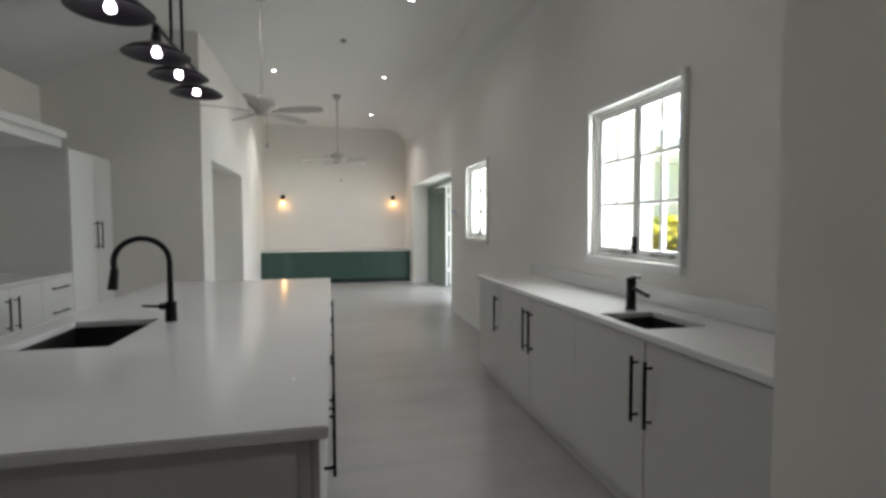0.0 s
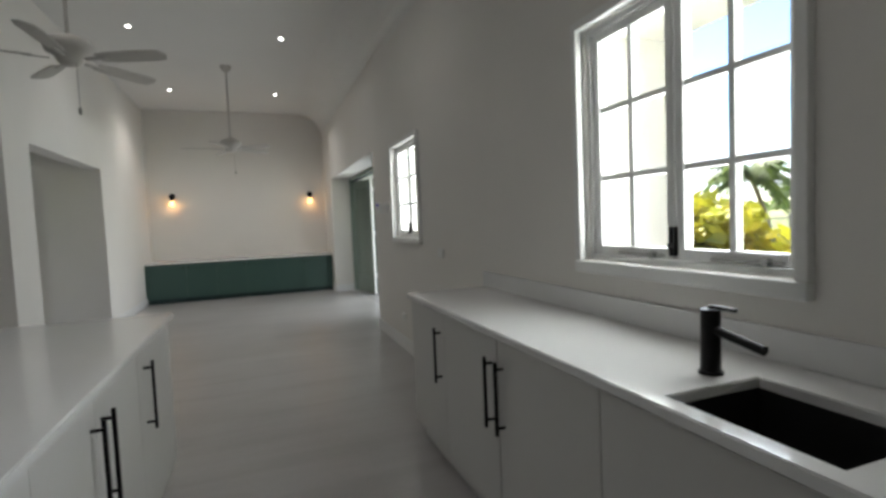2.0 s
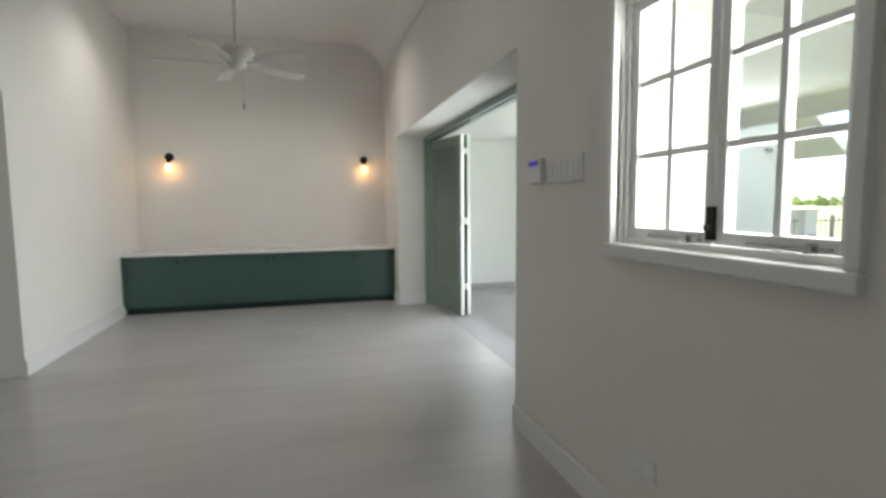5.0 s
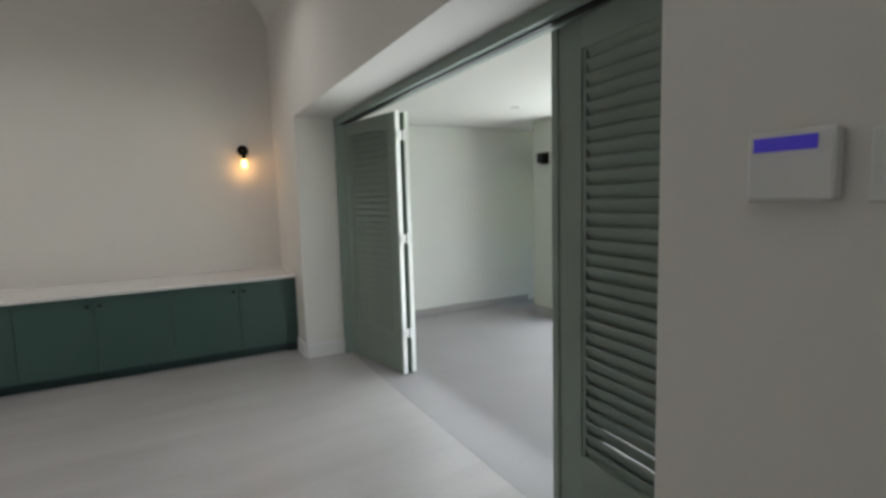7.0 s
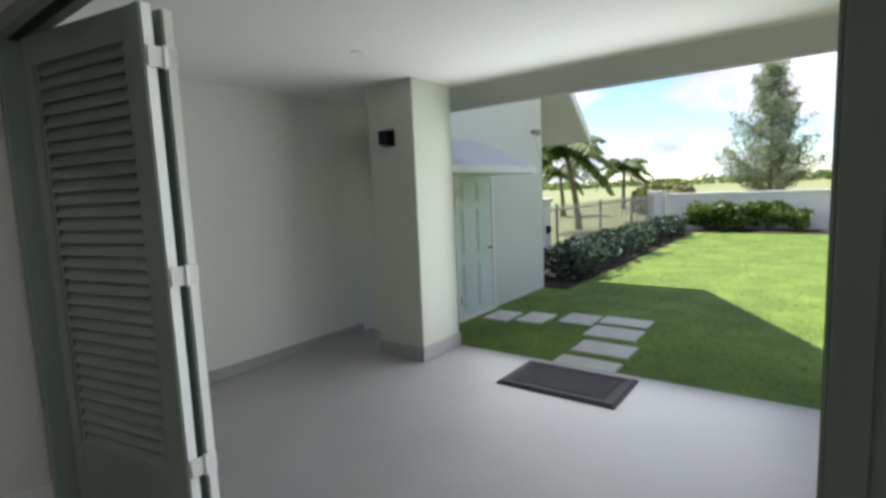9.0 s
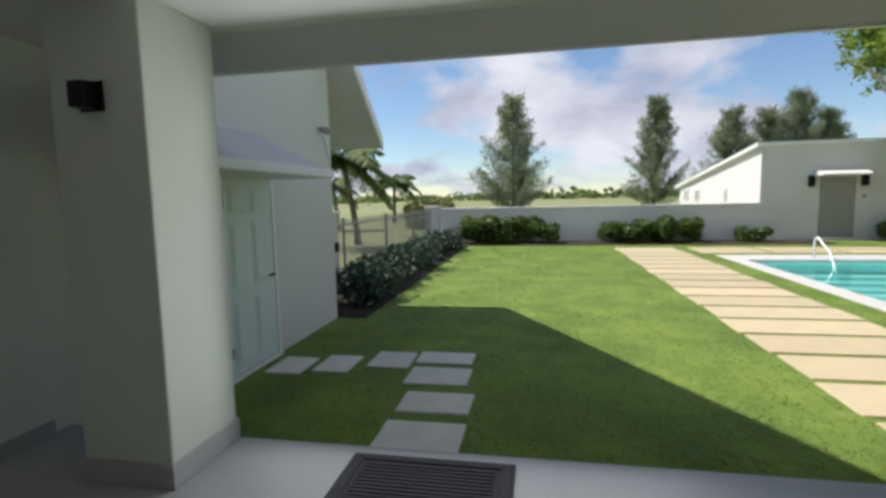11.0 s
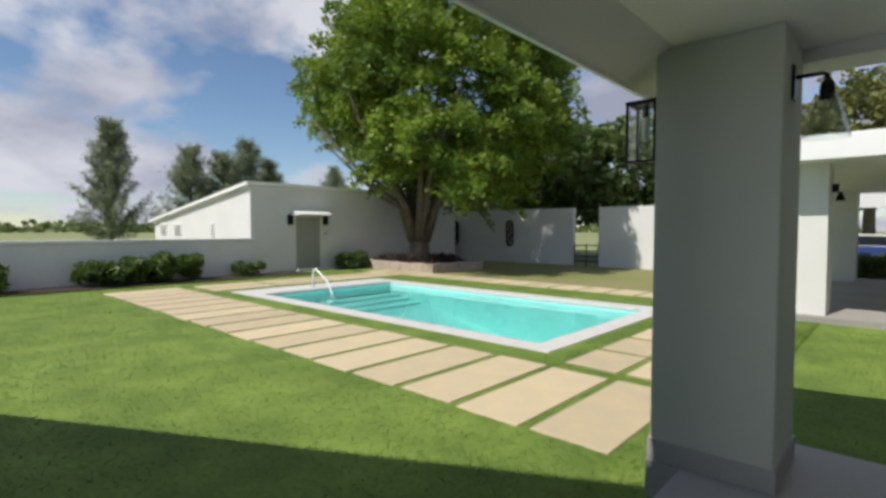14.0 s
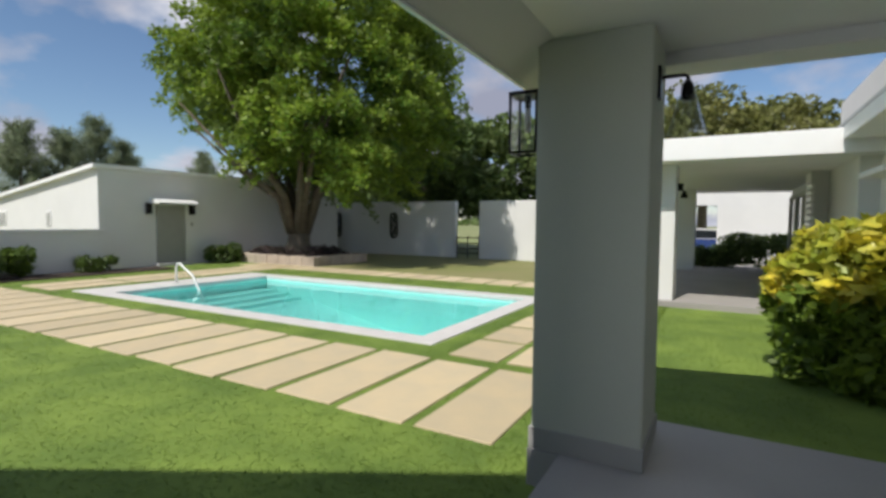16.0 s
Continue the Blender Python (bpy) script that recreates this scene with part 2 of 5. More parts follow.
M_PAVER = material("concrete_paver", (0.66, 0.63, 0.57), 0.85, vary=0.12, scale=4, fine=70, bump=0.2, obrand=0.08)
M_GRASS = material("lawn_soil_grass", (0.185, 0.27, 0.042), 0.95, vary=0.18, scale=1.5, fine=28, bump=0.2, base2=(0.11, 0.18, 0.026))
M_BLADE = material("grass_blades", (0.215, 0.31, 0.046), 0.7, vary=0.2, scale=0.7, fine=8, bump=0, base2=(0.12, 0.21, 0.03), island=0.1, thin=0.5)
M_DRYGRASS = material("dry_grass", (0.28, 0.26, 0.11), 0.95, vary=0.3, scale=0.25, fine=30, bump=0.3, base2=(0.22, 0.24, 0.07))
M_FIELD = material("field_grass", (0.22, 0.27, 0.09), 0.95, vary=0.3, scale=0.02, fine=1.5, bump=0.2, base2=(0.30, 0.30, 0.14))
M_SOIL = material("garden_soil", (0.06, 0.038, 0.028), 0.95, vary=0.4, scale=6, fine=40, bump=0.8)
M_LEAF = material("bright_leaves", (0.33, 0.45, 0.05), 0.55, vary=0.25, scale=0.5, fine=5, bump=0, base2=(0.12, 0.20, 0.025), island=0.4, thin=0.5)
M_LEAFD = material("dark_leaves", (0.20, 0.27, 0.075), 0.6, vary=0.25, scale=0.8, fine=5, bump=0, base2=(0.09, 0.15, 0.04), island=0.4, thin=0.4)
M_LEAFB = material("bluish_shrub_leaves", (0.06, 0.10, 0.065), 0.55, vary=0.25, scale=1.5, fine=6, bump=0, base2=(0.04, 0.075, 0.045), island=0.4, thin=0.3)
M_LEAFY = material("yellow_croton_leaves", (0.74, 0.61, 0.05), 0.45, vary=0.3, scale=2.5, fine=6, bump=0, base2=(0.30, 0.38, 0.04), island=0.4, thin=0.3)
M_LEAFR = material("purple_ground_leaves", (0.075, 0.035, 0.04), 0.6, vary=0.3, scale=2.5, fine=6, bump=0, base2=(0.035, 0.03, 0.02), island=0.4)
M_LEAFM = material("mid_green_leaves", (0.17, 0.25, 0.05), 0.5, vary=0.25, scale=0.8, fine=5, bump=0, base2=(0.07, 0.12, 0.02), island=0.45, thin=0.35)
M_LEAFO = material("olive_leaves", (0.29, 0.29, 0.09), 0.6, vary=0.25, scale=0.4, fine=5, bump=0, base2=(0.16, 0.19, 0.05), island=0.4, thin=0.4)
M_PINE = material("casuarina_needles", (0.30, 0.345, 0.21), 0.7, vary=0.2, scale=0.5, fine=5, bump=0, base2=(0.20, 0.25, 0.14), island=0.3, thin=0.3)
M_BARK = material("pale_bark", (0.22, 0.18, 0.13), 0.9, vary=0.35, scale=5, fine=30, bump=0.6)
M_STONE = material("limestone_block", (0.50, 0.42, 0.34), 0.9, vary=0.2, scale=3, fine=40, bump=0.4, obrand=0.1)
M_DOORP = material("pale_mint_door_paint", (0.66, 0.76, 0.74), 0.45, vary=0.03, scale=2, fine=90, bump=0.02)
M_ROOF = material("pale_grey_roof", (0.62, 0.62, 0.62), 0.7, vary=0.08, scale=1.5, fine=40, bump=0.1)
M_RUBBER = material("black_rubber", (0.022, 0.018, 0.022), 0.8, vary=0.3, scale=10, fine=120, bump=0.4)
M_PLASTIC = material("white_plastic", (0.76, 0.76, 0.75), 0.35, vary=0.02)
M_SCREEN = glow("blue_screen", (0.05, 0.035, 0.40), 0.06)
M_BULB = glow("warm_bulb", (1.0, 0.50, 0.13), 1.6)
M_BULBW = glow("white_bulb", (0.95, 0.93, 1.0), 2.5)
M_DLIGHT = glow("downlight_lens", (1.0, 0.98, 0.94), 2.5)
M_STEEL = material("brushed_steel", (0.6, 0.6, 0.6), 0.25, 1.0, vary=0.05)
M_CARB = material("blue_car_paint", (0.05, 0.09, 0.28), 0.25, 0.3, vary=0.03, coat=0.5)
M_DARKGL = material("dark_glass", (0.02, 0.025, 0.03), 0.08, vary=0.1, bump=0)
M_GREYD = material("grey_door_paint", (0.30, 0.30, 0.28), 0.6, vary=0.06)
M_DRIVE = material("driveway_concrete", (0.36, 0.34, 0.32), 0.85, vary=0.12, scale=0.8, fine=40, bump=0.1)

# ---- mesh helpers ----


def box(bm, x0, x1, y0, y1, z0, z1, bev=0.0):
    m = Matrix.LocRotScale(((x0 + x1) / 2, (y0 + y1) / 2, (z0 + z1) / 2), None, (abs(x1 - x0), abs(y1 - y0), abs(z1 - z0)))
    r = bmesh.ops.create_cube(bm, size=1, matrix=m)
    if bev:
        vs = set(r["verts"])
        es = [e for e in bm.edges if e.verts[0] in vs and e.verts[1] in vs]
        bmesh.ops.bevel(bm, geom=es, offset=bev, segments=2, affect="EDGES", profile=0.6)
    return bm


def bbox(*a, bev=0.0):
    return box(bmesh.new(), *a, bev=bev)


def cyl(bm, p, q, r0, r1=None, n=14):
    p, q = Vector(p), Vector(q)
    d = q - p
    rot = d.to_track_quat("Z", "Y").to_matrix().to_4x4()
    bmesh.ops.create_cone(bm, cap_ends=True, segments=n, radius1=r0, radius2=r0 if r1 is None else r1, depth=d.length, matrix=Matrix.Translation((p + q) / 2) @ rot)
    return bm


def bcyl(*a, **k):
    return cyl(bmesh.new(), *a, **k)


def lathe(bm, profile, n=28, at=(0, 0, 0)):
    """profile: rows of (radius, height)"""
    rings = []
    for r, z in profile:
        rings.append([bm.verts.new((at[0] + r * math.cos(2 * math.pi * i / n), at[1] + r * math.sin(2 * math.pi * i / n), at[2] + z)) for i in range(n)])
    for a, b in zip(rings, rings[1:]):
        for i in range(n):
            bm.faces.new((a[i], a[(i + 1) % n], b[(i + 1) % n], b[i]))
    bm.faces.new(list(reversed(rings[0]))) if profile[0][0] > 1e-4 else None
    bm.faces.new(rings[-1]) if profile[-1][0] > 1e-4 else None
    return bm


def tube(bm, pts, r, n=10):
    rings = []
    pts = [Vector(p) for p in pts]
    for i, p in enumerate(pts):
        d = (pts[min(i + 1, len(pts) - 1)] - pts[max(i - 1, 0)]).normalized()
        q = d.to_track_quat("Z", "Y")
        rr = r[i] if isinstance(r, (list, tuple)) else r
        rings.append([bm.verts.new(p + q @ Vector((rr * math.cos(2 * math.pi * k / n), rr * math.sin(2 * math.pi * k / n), 0))) for k in range(n)])
    for a, b in zip(rings, rings[1:]):
        best = min(range(n), key=lambda s: sum((a[k].co - b[(k + s) % n].co).length for k in range(n)))
        for k in range(n):
            bm.faces.new((a[k], a[(k + 1) % n], b[(k + 1 + best) % n], b[(k + best) % n]))
    bm.faces.new(list(reversed(rings[0])))
    bm.faces.new(rings[-1])
    return bm


def prism(bm, pts, axis, a, b):
    """a polygon given in the two other axes, drawn out from a to b along axis"""
    def place(u, v, w):
        return {"x": (w, u, v), "y": (u, w, v), "z": (u, v, w)}[axis]
    lo = [bm.verts.new(place(u, v, a)) for u, v in pts]
    hi = [bm.verts.new(place(u, v, b)) for u, v in pts]
    n = len(pts)
    bm.faces.new(lo)
    bm.faces.new(list(reversed(hi)))
    for i in range(n):
        bm.faces.new((lo[i], hi[i], hi[(i + 1) % n], lo[(i + 1) % n]))
    bmesh.ops.recalc_face_normals(bm, faces=bm.faces)
    return bm


def finish(name, bm, mat, smooth=False):
    bmesh.ops.recalc_face_normals(bm, faces=bm.faces)
    me = bpy.data.meshes.new(name)
    bm.to_mesh(me)
    bm.free()
    if smooth:
        for p in me.polygons:
            p.use_smooth = True
    me.materials.append(mat)
    return me


def solid(name, bm, mat, label="", category="", kind="", smooth=False, group=""):
    """a top-level thing or piece of the setting that is one mesh"""
    return tagged(new(name, finish(name, bm, mat, smooth)), label, category, group, kind)


def thing(name, at, label, category, group="", kind=""):
    ob = new(name)
    ob.location = at
    ob.empty_display_size = 0.1
    ob["at"] = list(at)
    return tagged(ob, label, category, group, kind)


def part(name, bm, mat, parent, label="", smooth=False, local=False):
    """one mesh under a thing or a part; given in world metres unless local"""
    root = parent
    while root.parent:
        root = root.parent
    if not local:
        bmesh.ops.transform(bm, matrix=Matrix.Translation(-Vector(root.location)), verts=bm.verts)
    ob = new(name, finish(name, bm, mat, smooth))
    ob.parent = parent
    return tagged(ob, label)


def piece(name, me, parent, at):
    ob = new(name, me)
    ob.parent = parent
    ob.location = at
    return ob


def wall(name, axis, a0, a1, t0, t1, z0, z1, holes, mat, label):
    """a wall along axis with rectangular openings (u0, u1, w0, w1)"""
    bm = bmesh.new()
    us = sorted({a0, a1, *[h[0] for h in holes], *[h[1] for h in holes]})
    for u0, u1 in zip(us, us[1:]):
        mid = (u0 + u1) / 2
        zs = [z0]
        for h in sorted((h for h in holes if h[0] < mid < h[1]), key=lambda h: h[2]):
            zs += [h[2], h[3]]
        zs.append(z1)
        for b, c in zip(zs[::2], zs[1::2]):
            if c - b > 1e-4:
                box(bm, u0, u1, t0, t1, b, c) if axis == "x" else box(bm, t0, t1, u0, u1, b, c)
    bmesh.ops.remove_doubles(bm, verts=bm.verts, dist=1e-4)
    # inner faces where two blocks touch are dropped
    seen = {}
    for f in bm.faces:
        seen.setdefault(tuple(round(c, 3) for c in f.calc_center_median()), []).append(f)
    bmesh.ops.delete(bm, geom=[f for fs in seen.values() if len(fs) > 1 for f in fs], context="FACES")
    return solid(name, bm, mat, label, kind="structure")


# ---- structure: the house ----
XR, XL, YB, CEIL = 2.50, -0.99, 13.12, 3.82
XO = 3.02
GZ = -0.24
solid("floor", bbox(-3.6, XO, -3.4, YB + 0.3, -0.2, 0.0), M_FLOOR, "pale veined stone floor, slightly glossy", kind="structure")
W1 = (2.60, 3.585, 1.165, 2.20)
W2 = (6.10, 7.025, 1.215, 2.18)
wall("wall_east", "y", -3.4, YB + 0.3, XR, XO, 0.0, 4.1, [(8.04, 12.0, 0.0, 2.30), W1, W2], M_WALL, "white painted thick wall with two windows and a wide doorway")
wall("wall_north", "x", -3.6, XR, YB, YB + 0.3, 0.0, 4.1, [], M_WALL, "white painted end wall")
wall("wall_west", "y", 7.1, YB, XL - 0.2, XL, 0.0, 4.1, [(7.66, 10.0, 0.0, 2.30)], M_WALL, "white painted wall with a cased opening")
wall("wall_kitchen_end", "x", -2.75, XL - 0.2, 7.1, 7.3, 0.0, 4.1, [], M_WALL, "white painted kitchen end wall")
wall("wall_kitchen_west", "y", -3.4, 7.3, -2.95, -2.75, 0.0, 4.1, [], M_WALL, "white painted kitchen side wall")
wall("wall_south", "x", -2.95, XR, -3.6, -3.4, 0.0, 4.1, [], M_WALL, "white painted wall behind the kitchen")
wall("wall_pier", "y", -3.4, 1.42, 1.90, XR - 0.004, 0.0, 4.1, [], M_WALL, "white painted wall return beside the counter")
# hall behind the cased opening
wall("wall_hall_side", "x", -1.80, XL - 0.2, 10.0, 10.15, 0.0, 2.6, [], M_WALL, "white painted hall side wall")
wall("wall_hall_end", "y", 7.3, 10.15, -1.92, -1.80, 0.0, 2.6, [(8.85, 9.82, 0.0, 2.06)], M_WALL, "white painted hall wall with a doorway")
wall("wall_hall_room", "y", 7.3, 11.5, -3.6, -3.5, 0.0, 2.6, [], M_WALL, "white painted wall of the room beyond")
wall("wall_hall_room_side", "x", -3.5, -1.92, 10.15, 10.25, 0.0, 2.6, [], M_WALL, "white painted side wall of the room beyond")
solid("ceiling_hall", bbox(-3.6, XL - 0.2, 7.3, 10.3, 2.6, 2.75), M_CEIL, "white hall ceiling", kind="structure")


def coved_ceiling():
    """the ceiling lies flat in the middle and curves down into the long walls"""
    bm = bmesh.new()

    def profile(x0, x1, r):
        lo = []
        for i in range(9):
            a = math.pi / 2 * i / 8
            lo.append((x0 + r * (1 - math.cos(a)), CEIL - r * (1 - math.sin(a))))
        for i in range(9):
            a = math.pi / 2 * (1 - i / 8)
            lo.append((x1 - r * (1 - math.cos(a)), CEIL - r * (1 - math.sin(a))))
        return lo + [(x1, 4.15), (x0, 4.15)]
    prism(bm, [q for q in profile(XL, XR, 0.5) if q[0] > XL + 0.6] [:-2] + [(XR, 4.15), (XL, 4.15), (XL, CEIL)], "y", 7.1, YB)
    prism(bm, profile(-2.75, XR, 0.5), "y", -3.4, 7.099)
    return solid("ceiling", bm, M_CEIL, "high white ceiling curving into the walls", kind="structure")


coved_ceiling()


def baseboard(x0, x1, y0, y1, mat=M_TRIM, h=0.14):
    bm = bbox(x0, x1, y0, y1, 0.0, h)
    top = [e for e in bm.edges if all(v.co.z > h - 1e-4 for v in e.verts)]
    bmesh.ops.bevel(bm, geom=top, offset=0.008, segments=2, affect="EDGES")
    solid("baseboard", bm, mat, "white painted baseboard", kind="structure")


baseboard(XR - 0.018, XR - 0.001, 4.72, 8.04)
baseboard(XR + 0.003, XO - 0.14, 11.982, 11.999)
baseboard(XR - 0.018, XR - 0.001, 12.02, 12.34)
baseboard(XL + 0.001, XL + 0.018, 10.0, 12.33)
baseboard(XL + 0.001, XL + 0.018, 7.1, 7.66)
baseboard(-1.79, XL - 0.2, 9.982, 9.999)

# doorway in the hall: casing and towel rail
casing = thing("door_casing", (-1.80, 9.34, 0), "white painted door casing in the hall", "door casing", kind="structure")
part("jamb", bbox(-1.80, -1.775, 9.82, 9.93, 0, 2.06, bev=0.004), M_TRIM, casing)
part("jamb", bbox(-1.80, -1.775, 8.74, 8.85, 0, 2.06, bev=0.004), M_TRIM, casing)
part("head", bbox(-1.80, -1.775, 8.74, 9.93, 2.062, 2.17, bev=0.004), M_TRIM, casing)
rail = thing("towel_rail", (-3.49, 9.3, 1.0), "black towel rail on a white wall", "towel rail")
part("bar", bcyl((-3.42, 8.9, 1.02), (-3.42, 9.8, 1.02), 0.013), M_BLACK, rail)
for yy in (8.98, 9.72):
    part("bracket", bcyl((-3.499, yy, 1.02), (-3.42, yy, 1.02), 0.012), M_BLACK, rail)


# ---- casement windows ----
def casement(name, y0, y1, z0, z1):
    w = thing(name, (XR, (y0 + y1) / 2, z0), "white wooden casement window with twelve small panes", "window", kind="structure")
    x = XR
    t = 0.038
    # casing that stands proud of the wall
    part("casing", bbox(x - 0.03, x + 0.02, y0 - t, y0, z0 - 0.0, z1 + t, bev=0.006), M_TRIM, w)
    part("casing", bbox(x - 0.03, x + 0.02, y1, y1 + t, z0 - 0.0, z1 + t, bev=0.006), M_TRIM, w)
    part("casing", bbox(x - 0.032, x + 0.02, y0 - 0.002, y1 + 0.002, z1, z1 + t, bev=0.006), M_TRIM, w)
    part("sill", bbox(x - 0.034, x + 0.05, y0 - t, y1 + t, z0 - 0.055, z0 - 0.001, bev=0.008), M_TRIM, w)
    fr = 0.022
    part("window_frame", box(box(box(box(bmesh.new(), x + 0.03, x + 0.11, y0 + 0.001, y0 + fr, z0, z1), x + 0.03, x + 0.11, y1 - fr, y1 - 0.001, z0, z1), x + 0.032, x + 0.11, y0 + fr, y1 - fr, z1 - fr, z1), x + 0.032, x + 0.11, y0 + fr, y1 - fr, z0 + 0.001, z0 + fr), M_TRIM, w)
    mid = (y0 + y1) / 2
    for a, b in ((y0 + fr + 0.002, mid - 0.003), (mid + 0.003, y1 - fr - 0.002)):
        s = 0.038
        bm = bmesh.new()
        zz0, zz1 = z0 + fr + 0.003, z1 - fr - 0.003
        for q in ((a, a + s, zz0, zz1), (b - s, b, zz0, zz1), (a + s, b - s, zz1 - s, zz1), (a + s, b - s, zz0, zz0 + s * 1.1)):
            box(bm, x + 0.045, x + 0.09, *q, bev=0.005)
        sash = part("sash", bm, M_TRIM, w)
        c = (a + b) / 2
        part("glazing_bar", bbox(x + 0.05, x + 0.085, c - 0.012, c + 0.012, zz0 + s, zz1 - s, bev=0.004), M_TRIM, sash)
        hh = (zz1 - s - zz0 - s * 1.1) / 3
        for k in (1, 2):
            zc = zz0 + s * 1.1 + hh * k
            part("glazing_bar", bbox(x + 0.052, x + 0.083, a + s, b - s, zc - 0.012, zc + 0.012, bev=0.004), M_TRIM, sash)
        for k in range(3):
            for p, q in ((a + s, c), (c, b - s)):
                ob = part("pane", bbox(x + 0.066, x + 0.070, p, q, zz0 + s * 1.1 + hh * k, zz0 + s * 1.1 + hh * (k + 1)), M_GLASS, sash)
                ob.visible_shadow = False
        stay = part("stay", box(box(bmesh.new(), x + 0.03, x + 0.044, a + 0.05, a + 0.30, z0 + fr + 0.012, z0 + fr + 0.022), x + 0.02, x + 0.044, a + 0.09, a + 0.11, z0 + fr + 0.004, z0 + fr + 0.03), M_STEEL, w, "brass casement stay")
    part("latch", box(box(bmesh.new(), x + 0.022, x + 0.046, mid - 0.012, mid + 0.012, z0 + 0.04, z0 + 0.15, bev=0.004), x + 0.012, x + 0.03, mid - 0.008, mid + 0.008, z0 + 0.07, z0 + 0.09), M_BLACK, w, "dark metal latch")


casement("window_1", *W1)
casement("window_2", *W2)

# ---- kitchen island ----


def bar_handle(parent, x, y, z0, z1, side):
    """an upright bar on two posts; side is the way it stands off"""
    bm = bmesh.new()
    xx = x + side * 0.036
    box(bm, xx - 0.006, xx + 0.006, y - 0.007, y + 0.007, z0, z1, bev=0.002)
    for z in (z0 + 0.03, z1 - 0.03):
        cyl(bm, (x, y, z), (xx, y, z), 0.006, n=8)
    part("handle", bm, M_BLACK, parent, "black bar handle")


def slab_with_hole(x0, x1, y0, y1, z0, z1, h):
    bm = bmesh.new()
    xs_, ys_ = (x0, h[0], h[1], x1), (y0, h[2], h[3], y1)
    for i in range(3):
        for j in range(3):
            if (i, j) != (1, 1):
                box(bm, xs_[i], xs_[i + 1], ys_[j], ys_[j + 1], z0, z1)
    bmesh.ops.remove_doubles(bm, verts=bm.verts, dist=1e-4)
    seen = {}
    for f in bm.faces:
        seen.setdefault(tuple(round(c, 3) for c in f.calc_center_median()), []).append(f)
    bmesh.ops.delete(bm, geom=[f for fs in seen.values() if len(fs) > 1 for f in fs], context="FACES")
    bmesh.ops.recalc_face_normals(bm, faces=bm.faces)
    es = [e for e in bm.edges if e.is_manifold and e.calc_face_angle(0) > 1.2]
    bmesh.ops.bevel(bm, geom=es, offset=0.004, segments=2, affect="EDGES")
    return bm


def basin(name, label, h, top, deep):
    s = thing(name, ((h[0] + h[1]) / 2, (h[2] + h[3]) / 2, top - deep), label, "sink")
    bm = bmesh.new()
    x0, x1, y0, y1 = h
    t = 0.012
    zt = top - 0.03
    box(bm, x0 - t, x0, y0 - t, y1 + t, top - deep, zt); box(bm, x1, x1 + t, y0 - t, y1 + t, top - deep, zt)
    box(bm, x0, x1, y0 - t, y0, top - deep, zt); box(bm, x0, x1, y1, y1 + t, top - deep, zt)
    box(bm, x0 - t, x1 + t, y0 - t, y1 + t, top - deep - t, top - deep)
    part("bowl", bm, M_SINK, s)
    part("drain", lathe(bmesh.new(), [(0.0, 0.004), (0.035, 0.004), (0.045, 0.001), (0.045, 0.0)], at=((x0 + x1) / 2, (y0 + y1) / 2, top - deep)), M_BLACK, s, smooth=True)


IX0, IX1, IY0, IY1 = -0.78, 0.598, 1.395, 4.78
ISH = (-0.64, -0.262, 2.40, 3.0)
isl = thing("kitchen_island", (-0.09, 3.1, 0), "pale grey kitchen island with black bar handles", "kitchen island")
part("plinth", bbox(IX0 + 0.10, IX1 - 0.08, IY0 + 0.08, IY1 - 0.08, 0, 0.10), M_CAB, isl)
part("body", slab_with_hole(IX0 + 0.05, IX1 - 0.045, IY0 + 0.045, IY1 - 0.03, 0.10, 0.888, (ISH[0] - 0.02, ISH[1] + 0.02, ISH[2] - 0.02, ISH[3] + 0.02)), M_CAB, isl)
part("end_panel", bbox(IX0 + 0.03, IX1 - 0.075, IY0 + 0.025, IY0 + 0.043, 0.0, 0.888, bev=0.002), M_CAB, isl)
for a, b, h in ((IY0 + 0.06, 2.0, 1.945), (2.0, 2.47, 2.42), (2.47, 2.96, 2.52), (2.96, 3.42, 3.37), (3.42, 3.98, 3.475), (3.98, IY1 - 0.04, 4.09)):
    d = part("door", bbox(IX1 - 0.043, IX1 - 0.024, a + 0.002, b - 0.002, 0.115, 0.876, bev=0.002), M_CAB, isl)
    bar_handle(d, IX1 - 0.024, h, 0.52, 0.82, 1)
solid("island_worktop", slab_with_hole(IX0, IX1, IY0, IY1, 0.888, 0.92, ISH), M_QUARTZ, "white quartz worktop on the kitchen island", "worktop")
basin("sink", "black undermount sink in the white island worktop", ISH, 0.92, 0.22)


def gooseneck(x, y, z):
    f = thing("kitchen_tap", (x, y, z), "matt black gooseneck kitchen tap beside the sink", "tap")
    part("base", bcyl((x, y, z), (x, y, z + 0.10), 0.027, 0.025), M_BLACK, f, smooth=False)
    pts = [(x, y, z + 0.10), (x, y, z + 0.30)]
    r = 0.115
    for i in range(1, 15):
        a = math.pi * i / 14 * 1.08
        pts.append((x - r + r * math.cos(a), y - 0.05 * (1 - math.cos(a)) / 2, z + 0.30 + r * math.sin(a)))
    part("spout", tube(bmesh.new(), pts, 0.014), M_BLACK, f, smooth=True)
    e = Vector(pts[-1])
    part("spray_head", bcyl(e, e + Vector((-0.012, 0, -0.10)), 0.017, 0.022), M_BLACK, f)
    lv = part("lever", bcyl((x, y, z + 0.075), (x - 0.05, y, z + 0.075), 0.017), M_BLACK, f)
    part("pin", bcyl((x - 0.05, y, z + 0.075), (x - 0.13, y, z + 0.08), 0.006), M_BLACK, lv)


gooseneck(-0.178, 2.91, 0.92)

